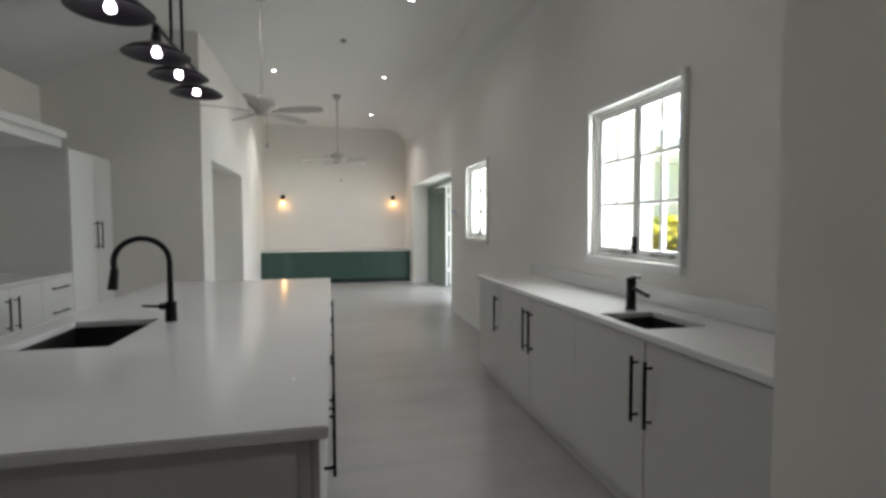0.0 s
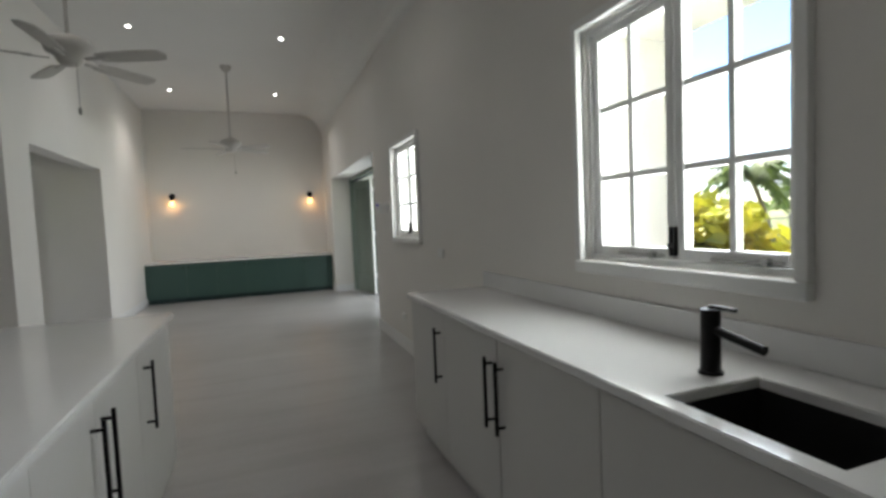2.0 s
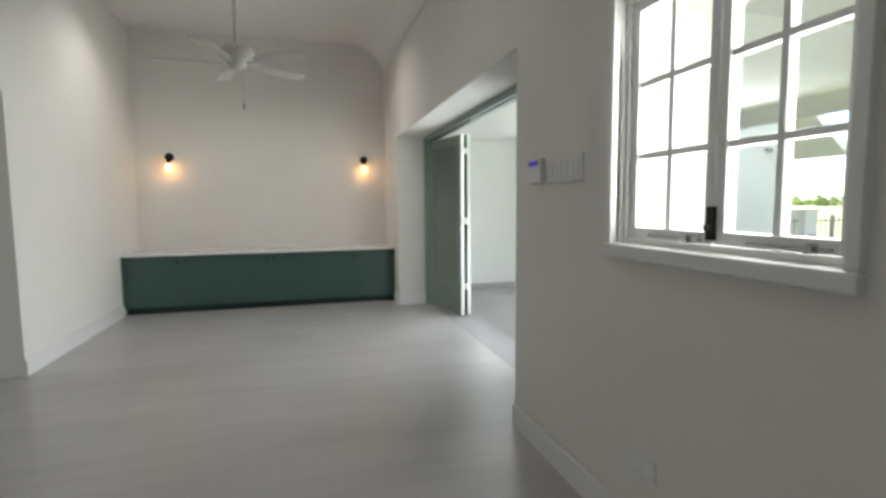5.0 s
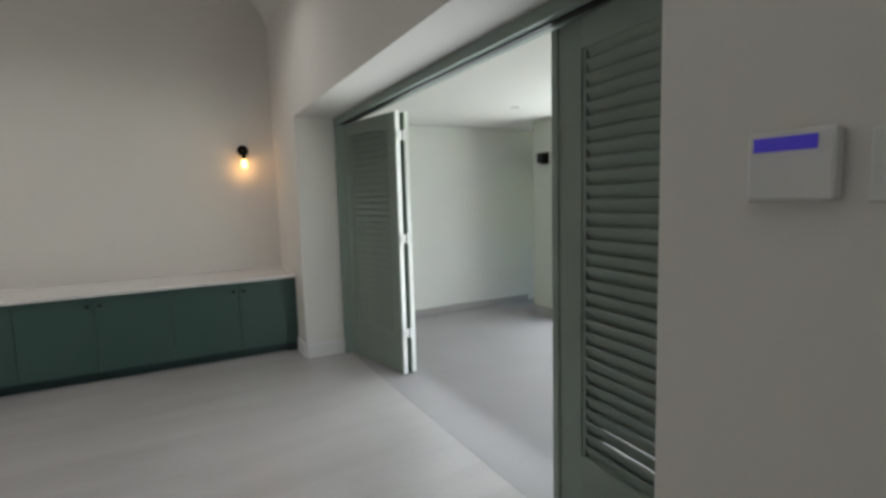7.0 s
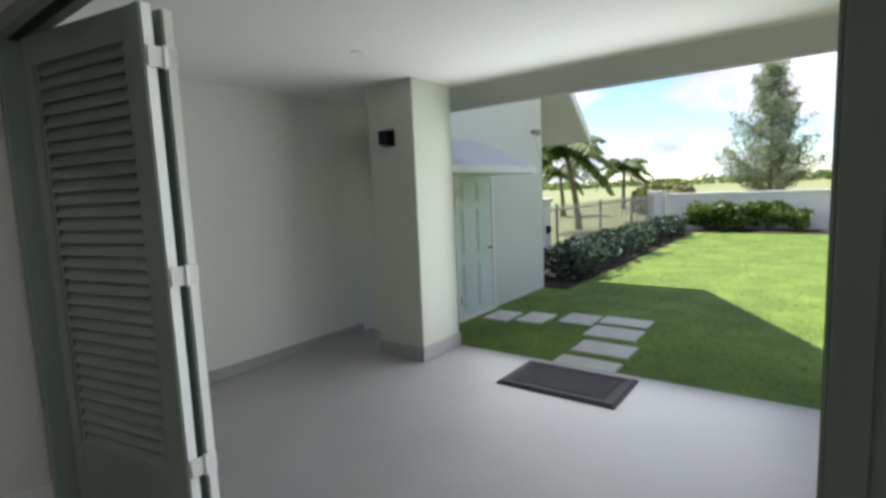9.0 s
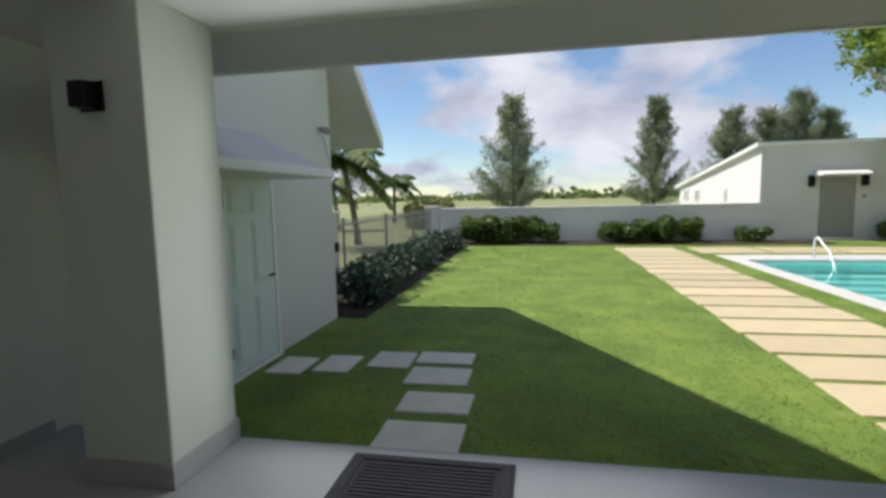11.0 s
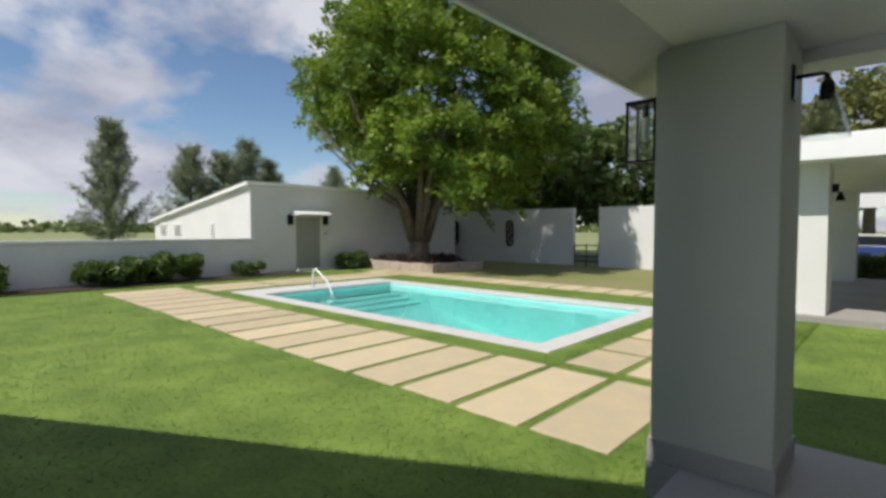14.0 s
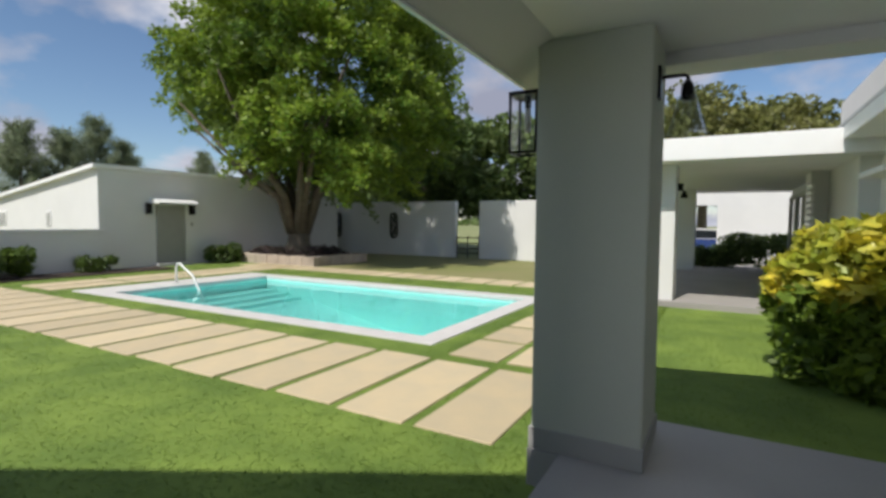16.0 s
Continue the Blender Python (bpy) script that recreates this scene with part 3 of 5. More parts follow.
# ---- right-hand counter run ----
CX0, CY1 = 1.942, 4.70
CSH = (2.0, 2.315, 2.185, 2.585)
runs = [(1.43, 2.14), (2.14, 3.46), (3.46, CY1 - 0.02)]
doors = [[(1.43, 2.138, 2.09)], [(2.144, 2.80, 2.19), (2.80, 3.457, 3.41)], [(3.463, 4.09, 3.51), (4.09, 4.68, 4.15)]]
for (a, b), ds in zip(runs, doors):
    c = thing("base_cabinet", ((CX0 + XR) / 2, (a + b) / 2, 0), "pale grey base cabinet under the white worktop", "kitchen cabinet", "base cabinets along the wall")
    part("plinth", bbox(CX0 + 0.075, XR - 0.02, a + 0.001, b - 0.03 if b > 4.6 else b - 0.001, 0, 0.10), M_CAB, c)
    holes = (CSH[0] - 0.02, CSH[1] + 0.02, CSH[2] - 0.02, CSH[3] + 0.02)
    if a < 2.2 < b and a > 2:
        part("body", slab_with_hole(CX0 + 0.042, XR - 0.002, a + 0.001, b - 0.001, 0.10, 0.888, holes), M_CAB, c)
    else:
        part("body", bbox(CX0 + 0.042, XR - 0.002, a + 0.001, b - 0.001, 0.10, 0.888, bev=0.002), M_CAB, c)
    for p, q, h in ds:
        d = part("door", bbox(CX0 + 0.022, CX0 + 0.041, p + 0.002, q - 0.002, 0.115, 0.876, bev=0.002), M_CAB, c)
        bar_handle(d, CX0 + 0.022, h, 0.50, 0.80, -1)
wt = thing("counter_worktop", (2.23, 3.06, 0.888), "white quartz worktop with a low upstand along the window wall", "worktop")
part("slab", slab_with_hole(CX0, XR - 0.002, 1.425, CY1, 0.888, 0.92, CSH), M_QUARTZ, wt)
part("upstand", bbox(XR - 0.02, XR - 0.001, 1.425, CY1, 0.921, 1.02, bev=0.002), M_QUARTZ, wt)
basin("sink", "black bar sink in the white worktop under the window", CSH, 0.92, 0.20)
bt = thing("bar_tap", (2.235, 2.665, 0.92), "matt black upright bar tap beside the sink", "tap")
part("base", bcyl((2.235, 2.665, 0.92), (2.235, 2.665, 0.928), 0.032, n=20), M_BLACK, bt)
part("body", bcyl((2.235, 2.665, 0.928), (2.235, 2.665, 1.10), 0.026, n=20), M_BLACK, bt)
part("spout", bcyl((2.235, 2.65, 1.045), (2.225, 2.50, 1.022), 0.013), M_BLACK, bt)
part("lever", bbox(2.229, 2.241, 2.585, 2.67, 1.102, 1.112, bev=0.002), M_BLACK, bt)
tray = thing("drain_tray", (2.36, 1.72, 0.92), "small dark bronze tray on the white worktop", "tray")
part("dish", lathe(bmesh.new(), [(0.0, 0.005), (0.05, 0.005), (0.07, 0.012), (0.075, 0.012), (0.055, 0.0), (0.0, 0.0)], at=(2.36, 1.72, 0.921)), M_SHADEB, tray, smooth=True)

# ---- left-hand cabinets ----
LX = -2.02
for a, b in ((3.4, 4.55), (4.55, 5.50), (5.50, 6.08)):
    c = thing("base_cabinet", (LX - 0.3, (a + b) / 2, 0), "white base cabinet with black handles", "kitchen cabinet", "base cabinets by the tall cupboard")
    part("plinth", bbox(-2.74, LX - 0.07, a, b, 0, 0.10), M_CABW, c)
    part("body", bbox(-2.745, LX - 0.022, a + 0.001, b - 0.001, 0.10, 0.888), M_CABW, c)
    if a < 5.2:
        for p, q, h in ((a, (a + b) / 2, (a + b) / 2 - 0.06), ((a + b) / 2, b, (a + b) / 2 + 0.06)):
            d = part("door", bbox(LX - 0.02, LX, p + 0.002, q - 0.002, 0.115, 0.876, bev=0.002), M_CABW, c)
            bar_handle(d, LX, h, 0.52, 0.80, 1)
    else:
        for z0, z1 in ((0.115, 0.40), (0.404, 0.64), (0.644, 0.876)):
            d = part("drawer", bbox(LX - 0.02, LX, a + 0.002, b - 0.002, z0, z1, bev=0.002), M_CABW, c)
            bm = bbox(LX + 0.03, LX + 0.042, a + 0.14, b - 0.14, z1 - 0.09, z1 - 0.078, bev=0.002)
            for yy in (a + 0.18, b - 0.18):
                cyl(bm, (LX, yy, z1 - 0.084), (LX + 0.036, yy, z1 - 0.084), 0.006, n=8)
            part("handle", bm, M_BLACK, d, "black bar handle")
solid("side_worktop", bbox(-2.748, LX + 0.02, 3.4, 6.08, 0.889, 0.92, bev=0.003), M_QUARTZ, "white quartz worktop on the side cabinets", "worktop")
tc_ = thing("tall_cabinet", (LX - 0.35, 6.55, 0), "white tall kitchen cupboard with black handles", "kitchen cabinet")
part("body", bbox(-2.746, LX - 0.022, 6.085, 7.095, 0.0, 2.20), M_CABW, tc_)
for p, q, h in ((6.085, 6.66, 6.60), (6.66, 7.09, 6.72)):
    d = part("door", bbox(LX - 0.02, LX, p + 0.002, q - 0.002, 0.10, 2.19, bev=0.002), M_CABW, tc_)
    bar_handle(d, LX, h, 1.13, 1.45, 1)
hood = thing("recess_surround", (LX - 0.3, 4.9, 2.25), "white surround over the side worktop with a cornice", "cabinet surround")
part("canopy", bbox(-2.746, LX - 0.05, 3.2, 6.07, 2.19, 2.28), M_CABW, hood)
part("cornice", bbox(-2.746, LX + 0.0, 3.2, 6.075, 2.282, 2.36, bev=0.015), M_CABW, hood)

# ---- island pendant ----
PX = -0.2
pend = thing("pendant_light", (PX, 3.0, CEIL), "black rail pendant with four wide shallow shades, all lit", "pendant light")
part("rail", box(bcyl((PX, 2.25, 2.36), (PX, 3.74, 2.36), 0.011), PX - 0.012, PX + 0.012, 2.2, 2.24, 2.34, 2.38), M_BLACK, pend)
for y in (3.13, 3.33):
    part("rod", bcyl((PX, y, 2.36), (PX, y, CEIL - 0.02), 0.008), M_BLACK, pend)
part("canopy", bbox(PX - 0.05, PX + 0.05, 3.0, 3.46, CEIL - 0.03, CEIL - 0.001, bev=0.006), M_BLACK, pend)
for y in (2.37, 2.89, 3.25, 3.62):
    sh = part("shade", lathe(bmesh.new(), [(0.022, 0.10), (0.024, 0.06), (0.06, 0.048), (0.12, 0.022), (0.152, -0.004), (0.148, -0.006), (0.115, 0.014), (0.05, 0.036), (0.012, 0.045)], at=(PX, y, 2.22)), M_SHADEB, pend, "dark bronze shade", smooth=True)
    part("stem", bcyl((PX, y, 2.31), (PX, y, 2.36), 0.016), M_BLACK, sh)
    part("bulb", lathe(bmesh.new(), [(0.0, -0.02), (0.015, -0.014), (0.021, 0.0), (0.016, 0.018), (0.01, 0.034)], at=(PX, y, 2.226), n=16), M_BULBW, sh, "glowing bulb", smooth=True)

# ---- ceiling fans ----


def ceiling_fan(x, y, zh, turn):
    f = thing("ceiling_fan", (x, y, CEIL), "white ceiling fan on a long rod with five blades", "ceiling fan", "ceiling fans")
    part("canopy", lathe(bmesh.new(), [(0.02, -0.09), (0.045, -0.075), (0.075, -0.03), (0.08, 0.0)], at=(x, y, CEIL)), M_FANW, f, smooth=True)
    part("rod", bcyl((x, y, zh + 0.08), (x, y, CEIL - 0.08), 0.013), M_FANW, f)
    part("motor", lathe(bmesh.new(), [(0.03, 0.10), (0.06, 0.085), (0.13, 0.06), (0.15, 0.02), (0.14, -0.02), (0.09, -0.045), (0.07, -0.09), (0.05, -0.11), (0.0, -0.112)], at=(x, y, zh)), M_FANW, f, smooth=True)
    for k in range(5):
        a = turn + k * 2 * math.pi / 5
        bm = bmesh.new()
        out = [(0.20, -0.045), (0.30, -0.062), (0.57, -0.070), (0.65, -0.057), (0.675, 0.0), (0.65, 0.057), (0.57, 0.070), (0.30, 0.062), (0.20, 0.045)]
        prism(bm, out, "z", -0.004, 0.004)
        bmesh.ops.transform(bm, matrix=Matrix.Translation((x, y, zh - 0.065)) @ Matrix.Rotation(a, 4, "Z") @ Matrix.Rotation(radians(-12), 4, "X"), verts=bm.verts)
        b = part("blade", bm, M_FANW, f)
        bm = bbox(0.11, 0.26, -0.014, 0.014, -0.012, -0.003, bev=0.002)
        bmesh.ops.transform(bm, matrix=Matrix.Translation((x, y, zh - 0.065)) @ Matrix.Rotation(a, 4, "Z") @ Matrix.Rotation(radians(-12), 4, "X"), verts=bm.verts)
        part("blade_arm", bm, M_FANW, b)
    bm = bcyl((x + 0.05, y - 0.04, zh - 0.10), (x + 0.05, y - 0.04, zh - 0.40), 0.0025, n=6)
    ch = part("pull_chain", bm, M_STEEL, f)
    part("pull_knob", lathe(bmesh.new(), [(0.003, 0.02), (0.011, 0.0), (0.009, -0.03), (0.0, -0.034)], at=(x + 0.05, y - 0.04, zh - 0.42), n=10), M_GREYD, ch, smooth=True)


ceiling_fan(-0.085, 5.83, 2.665, -0.36)
ceiling_fan(0.745, 9.9, 2.655, math.pi)

# ---- downlights ----
# the rows at y 2.75 and -0.2 are unseen, added to brighten the kitchen
for px, py in ((-0.235, 8.56), (1.49, 8.57), (-0.235, 11.47), (1.5, 11.47), (-0.235, 5.65), (1.49, 5.65), (-0.235, 2.75), (1.49, 2.75), (-0.235, -0.2), (1.49, -0.2)):
    dl = thing("downlight", (px, py, CEIL), "small lit recessed downlight", "downlight", "ceiling downlights")
    part("rim", lathe(bmesh.new(), [(0.027, -0.001), (0.045, -0.005), (0.048, 0.0)], at=(px, py, CEIL), n=20), M_TRIM, dl)
    part("lens", lathe(bmesh.new(), [(0.0, -0.003), (0.026, -0.003), (0.026, -0.001)], at=(px, py, CEIL), n=20), M_DLIGHT, dl)
sd = thing("smoke_detector", (0.8, 7.0, CEIL), "small round ceiling sensor", "smoke detector")
part("body", lathe(bmesh.new(), [(0.0, -0.035), (0.03, -0.033), (0.04, -0.012), (0.042, 0.0)], at=(0.8, 7.0, CEIL), n=18), M_GREYD, sd, smooth=True)

# ---- teal sideboard ----
TY = 12.33
tb = thing("sideboard", (0.75, 12.7, 0), "long low teal built-in sideboard with a white top", "sideboard")
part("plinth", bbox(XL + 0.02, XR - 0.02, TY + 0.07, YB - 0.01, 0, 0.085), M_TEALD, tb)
part("body", bbox(XL + 0.003, XR - 0.003, TY + 0.025, YB - 0.004, 0.085, 0.752), M_TEAL, tb)
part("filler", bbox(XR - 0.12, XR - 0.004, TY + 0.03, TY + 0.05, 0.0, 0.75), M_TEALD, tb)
part("end_strip", bbox(XL + 0.003, XL + 0.05, TY + 0.002, TY + 0.024, 0.085, 0.752), M_TEAL, tb)
xs = [-0.93, -0.29, 0.25, 0.80, 1.38, 1.95, 2.38]
for k, (a, b) in enumerate(zip(xs, xs[1:])):
    d = part("door", bbox(a + 0.002, b - 0.002, TY, TY + 0.022, 0.09, 0.748, bev=0.002), M_TEAL, tb)
    kx = b - 0.045 if k % 2 == 0 else a + 0.045
    bm = bcyl((kx, TY - 0.022, 0.675), (kx, TY, 0.675), 0.009, n=10)
    box(bm, kx - 0.016, kx + 0.016, TY - 0.03, TY - 0.02, 0.665, 0.685, bev=0.003)
    part("knob", bm, M_BLACK, d, "small black knob")
part("top", bbox(XL + 0.002, XR - 0.002, TY - 0.02, YB - 0.002, 0.752, 0.778, bev=0.003), M_QUARTZ, tb, "white quartz top")


# ---- wall sconces ----
def sconce(x):
    s = thing("wall_sconce", (x, YB, 2.08), "black wall sconce with a bare warm glowing bulb", "wall light", "sconces over the sideboard")
    part("backplate", bcyl((x, YB - 0.001, 2.08), (x, YB - 0.022, 2.08), 0.058, n=24), M_BLACK, s)
    part("arm", tube(bmesh.new(), [(x, YB - 0.02, 2.08), (x, YB - 0.07, 2.085), (x, YB - 0.085, 2.06), (x, YB - 0.085, 2.02)], 0.012), M_BLACK, s, smooth=True)
    part("socket", bcyl((x, YB - 0.085, 2.045), (x, YB - 0.085, 1.985), 0.021), M_BLACK, s)
    part("bulb", lathe(bmesh.new(), [(0.012, 0.06), (0.028, 0.03), (0.032, 0.0), (0.02, -0.028), (0.0, -0.036)], at=(x, YB - 0.085, 1.925), n=16), M_BULB, s, "warm glowing bulb", smooth=True)
    d = bpy.data.lights.new("sconce_lamp", "POINT")
    d.energy, d.color, d.shadow_soft_size = 0.12, (1.0, 0.55, 0.22), 0.03
    l = new("sconce_lamp", d)
    l.location = (x, YB - 0.13, 1.87)


sconce(-0.55)
sconce(2.17)

# ---- wall controls ----
ap = thing("alarm_panel", (XR, 7.72, 1.55), "white alarm keypad with a blue screen on the wall", "alarm panel")
part("case", bbox(XR - 0.03, XR - 0.001, 7.66, 7.815, 1.49, 1.62, bev=0.008), M_PLASTIC, ap)
part("screen", bbox(XR - 0.033, XR - 0.029, 7.69, 7.80, 1.582, 1.608), M_SCREEN, ap, "blue lit screen")
sw = thing("switch_plate", (XR, 7.44, 1.55), "wide white switch plate with six rockers", "light switch")
part("plate", bbox(XR - 0.012, XR - 0.001, 7.28, 7.62, 1.485, 1.61, bev=0.004), M_PLASTIC, sw)
for k in range(6):
    part("rocker", bbox(XR - 0.017, XR - 0.011, 7.30 + k * 0.052, 7.338 + k * 0.052, 1.51, 1.585, bev=0.002), M_PLASTIC, sw)
for y, z in ((5.56, 1.10), (6.81, 0.36)):
    so = thing("wall_socket", (XR, y, z), "white double wall socket", "socket", "wall sockets")
    part("plate", bbox(XR - 0.01, XR - 0.001, y - 0.07, y + 0.07, z - 0.04, z + 0.04, bev=0.004), M_PLASTIC, so)
    for k in (-1, 1):
        part("outlet", bbox(XR - 0.013, XR - 0.009, y + k * 0.035 - 0.02, y + k * 0.035 + 0.02, z - 0.02, z + 0.02, bev=0.002), M_TRIM, so)

# ---- louvred folding doors ----
DX = 2.93
door_frame = thing("door_1", (DX, 10.0, 0), "sage green frame of the wide doorway", "door frame", kind="structure")
part("jamb", bbox(DX - 0.06, DX + 0.07, 11.93, 11.998, 0, 2.236), M_SHUT, door_frame)
part("jamb", bbox(DX - 0.06, DX + 0.07, 8.042, 8.10, 0, 2.236), M_SHUT, door_frame)
part("head", bbox(DX - 0.062, DX + 0.072, 8.042, 11.998, 2.237, 2.299), M_SHUT, door_frame)
part("track", bbox(DX - 0.02, DX + 0.02, 8.1, 11.93, 2.229, 2.2365), M_BLACK, door_frame, "black sliding track")


def louvre_leaf(width, edge_mat, st=0.11, hinge_st=0.07, edge_label="white painted meeting edge"):
    """a leaf along +x from 0 to width, thickness on y, standing at z 0.01"""
    f = thing("louvre_door", (0, 0, 0), "sage green louvred folding door leaf, folded open", "louvre door", "folding louvre doors")
    h0, h1, t = 0.012, 2.226, 0.02
    part("stile", bbox(0, hinge_st, -t, t, h0, h1, bev=0.004), M_SHUT, f, local=True)
    part("stile", bbox(width - st, width, -t, t, h0, h1, bev=0.004), M_SHUT, f, local=True)
    part("edge_strip", bbox(width + 0.0005, width + 0.006, -t, t, h0, h1), edge_mat, f, edge_label, local=True)
    part("top_rail", bbox(hinge_st, width - st, -t, t, 2.10, h1, bev=0.004), M_SHUT, f, local=True)
    for x0, x1, z0, z1 in ((hinge_st, hinge_st + 0.022, 0.36, 2.10), (width - st - 0.022, width - st, 0.36, 2.10)):
        part("bead", bbox(x0 + 0.0005, x1 - 0.0005, -t + 0.007, t - 0.007, z0 + 0.001, z1 - 0.001, bev=0.003), M_SHUT, f, local=True)
    for sg in (-1, 1):
        part("stile_moulding", bbox(width - 0.045, width - 0.001, sg * t - 0.0005, sg * (t + 0.008), h0 + 0.002, h1 - 0.002, bev=0.002), M_SHUT, f, local=True)
    part("bottom_rail", bbox(hinge_st, width - st, -t, t, h0, 0.36, bev=0.004), M_SHUT, f, local=True)
    n = 30
    step = (2.08 - 0.385) / n
    bm = bbox(hinge_st + 0.022, width - st - 0.022, -0.034, 0.034, -0.0045, 0.0045, bev=0.003)
    bmesh.ops.transform(bm, matrix=Matrix.Rotation(radians(65), 4, "X"), verts=bm.verts)
    me = finish("slat", bm, M_SHUT)
    for k in range(n + 1):
        piece("slat", me, f, (0, 0, 0.385 + k * step))
    return f


leaf0 = louvre_leaf(0.82, M_TRIM)


def along(p, q):
    """the pose of a leaf hinged at p whose free edge points to q"""
    a = math.atan2(q[1] - p[1], q[0] - p[0])
    return pose(p[0], p[1], 0, 0, 0, math.degrees(a))


leaf0.matrix_basis = along((2.955, 11.86), (3.125, 11.03))
copy_thing(leaf0, along((3.04, 11.88), (3.215, 11.05)))
leaf1 = louvre_leaf(0.88, M_SHUT, 0.19, 0.07, "sage green meeting edge")
leaf1.matrix_basis = along((2.95, 8.105), (3.0, 8.97))
copy_thing(leaf1, along((3.03, 8.103), (3.075, 8.965)))
for z in (2.03, 1.18, 0.37):
    hg = part("hinge", bbox(3.105, 3.215, 11.036, 11.044, z - 0.04, z + 0.04, bev=0.003), M_TRIM, door_frame, "white painted hinge")
    part("knuckle", bcyl((3.165, 11.034, z - 0.045), (3.165, 11.034, z + 0.045), 0.008), M_TRIM, hg)

# ---- porch ----
PE, PS = 6.02, 7.06
solid("porch_floor", bbox(XO, PE, PS, 13.0, GZ - 0.1, -0.002), M_PORCH, "smooth grey painted porch floor", kind="structure")
solid("threshold", bbox(XO - 0.1, XO + 0.05, 8.1, 11.93, -0.006, 0.0012), M_PORCH, "flat grey door threshold", kind="structure")
wall("wall_porch_north", "x", XO, 6.24, 12.95, 13.2, GZ, 2.9, [], M_EXT, "white rendered porch end wall")
PC = 2.42
solid("ceiling_porch", bbox(XO, 6.1, PS - 0.05, 12.95, PC, PC + 0.12), M_CEIL, "white porch ceiling", kind="structure")
bm = bmesh.new()
prism(bm, [(6.08, PC + 0.02), (6.42, 2.285), (6.42, 2.46), (3.1, 3.6), (3.1, PC + 0.13), (6.08, PC + 0.13)], "y", 6.85, 13.3)
solid("roof_porch", bm, M_EXT, "white sloping porch roof with a plain eave", kind="structure")
solid("fascia_porch", bbox(6.421, 6.45, 6.84, 13.3, 2.27, 2.47, bev=0.004), M_TRIM, "white porch eave board", kind="structure")
bm = bmesh.new()
box(bm, XO, 6.1, PS, PS + 0.30, PC - 0.08, PC - 0.001)
solid("beam_porch", bm, M_EXT, "white porch end beam", kind="structure")


def porch_column(x0, x1, y0, y1, label):
    c = thing("porch_column", ((x0 + x1) / 2, (y0 + y1) / 2, 0), label, "column", "porch columns")
    part("shaft", bbox(x0, x1, y0, y1, 0, PC, bev=0.012), M_EXTG, c)
    bm = bmesh.new()
    e = 0.012
    box(bm, x0 - e, x1 + e, y0 - e, y1 + e, 0, 0.13, bev=0.004)
    part("skirting", bm, M_SKIRT, c, "grey painted skirting")
    return c


porch_column(5.455, 6.0, 11.72, 12.24, "square grey-green rendered porch column with grey skirting")
porch_column(5.57, 6.2, 7.30, 7.91, "square grey-green rendered porch column with wall lanterns")
solid("porch_floor_corner", bbox(PE, 6.215, PS, 7.93, GZ - 0.1, -0.003), M_PORCH, "grey painted porch floor corner", kind="structure")
for q in ((XO + 0.05, 5.9, 12.93, 12.949),):
    solid("baseboard", bbox(*q, -0.001, 0.085), M_SKIRT, "grey painted skirting", kind="structure")
lb = thing("porch_wall_light", (5.45, 12.0, 1.95), "small black wall light on the porch column", "wall light")
part("backplate", bbox(5.44, 5.454, 11.93, 12.06, 1.88, 2.02, bev=0.003), M_BLACK, lb)
part("body", bbox(5.36, 5.44, 11.95, 12.04, 1.89, 2.01, bev=0.006), M_BLACK, lb)
part("bulb", lathe(bmesh.new(), [(0.008, 0.03), (0.02, 0.0), (0.0, -0.028)], at=(5.39, 12.0, 1.865), n=12), M_GLASS, lb, smooth=True)
pd = thing("porch_downlight", (4.66, 11.5, PC), "white recessed porch downlight, unlit", "downlight")
part("rim", lathe(bmesh.new(), [(0.03, -0.002), (0.05, -0.008), (0.055, 0.0)], at=(4.66, 11.5, PC), n=20), M_TRIM, pd)

# door mat
mt = thing("door_mat", (5.64, 10.47, 0), "black rubber door mat on the porch edge", "door mat")
part("base", bbox(5.36, 5.92, 10.03, 10.93, -0.001, 0.012, bev=0.004), M_RUBBER, mt)
bm = bmesh.new()
for q in ((5.38, 5.90, 10.05, 10.10), (5.38, 5.90, 10.86, 10.91), (5.38, 5.43, 10.10, 10.86), (5.85, 5.90, 10.10, 10.86)):
    box(bm, *q, 0.011, 0.02, bev=0.003)
part("border", bm, M_RUBBER, mt)
bm = bmesh.new()
for i in range(12):
    box(bm, 5.455 + i * 0.032, 5.475 + i * 0.032, 10.13, 10.83, 0.011, 0.018)
part("ribs", bm, M_RUBBER, mt)


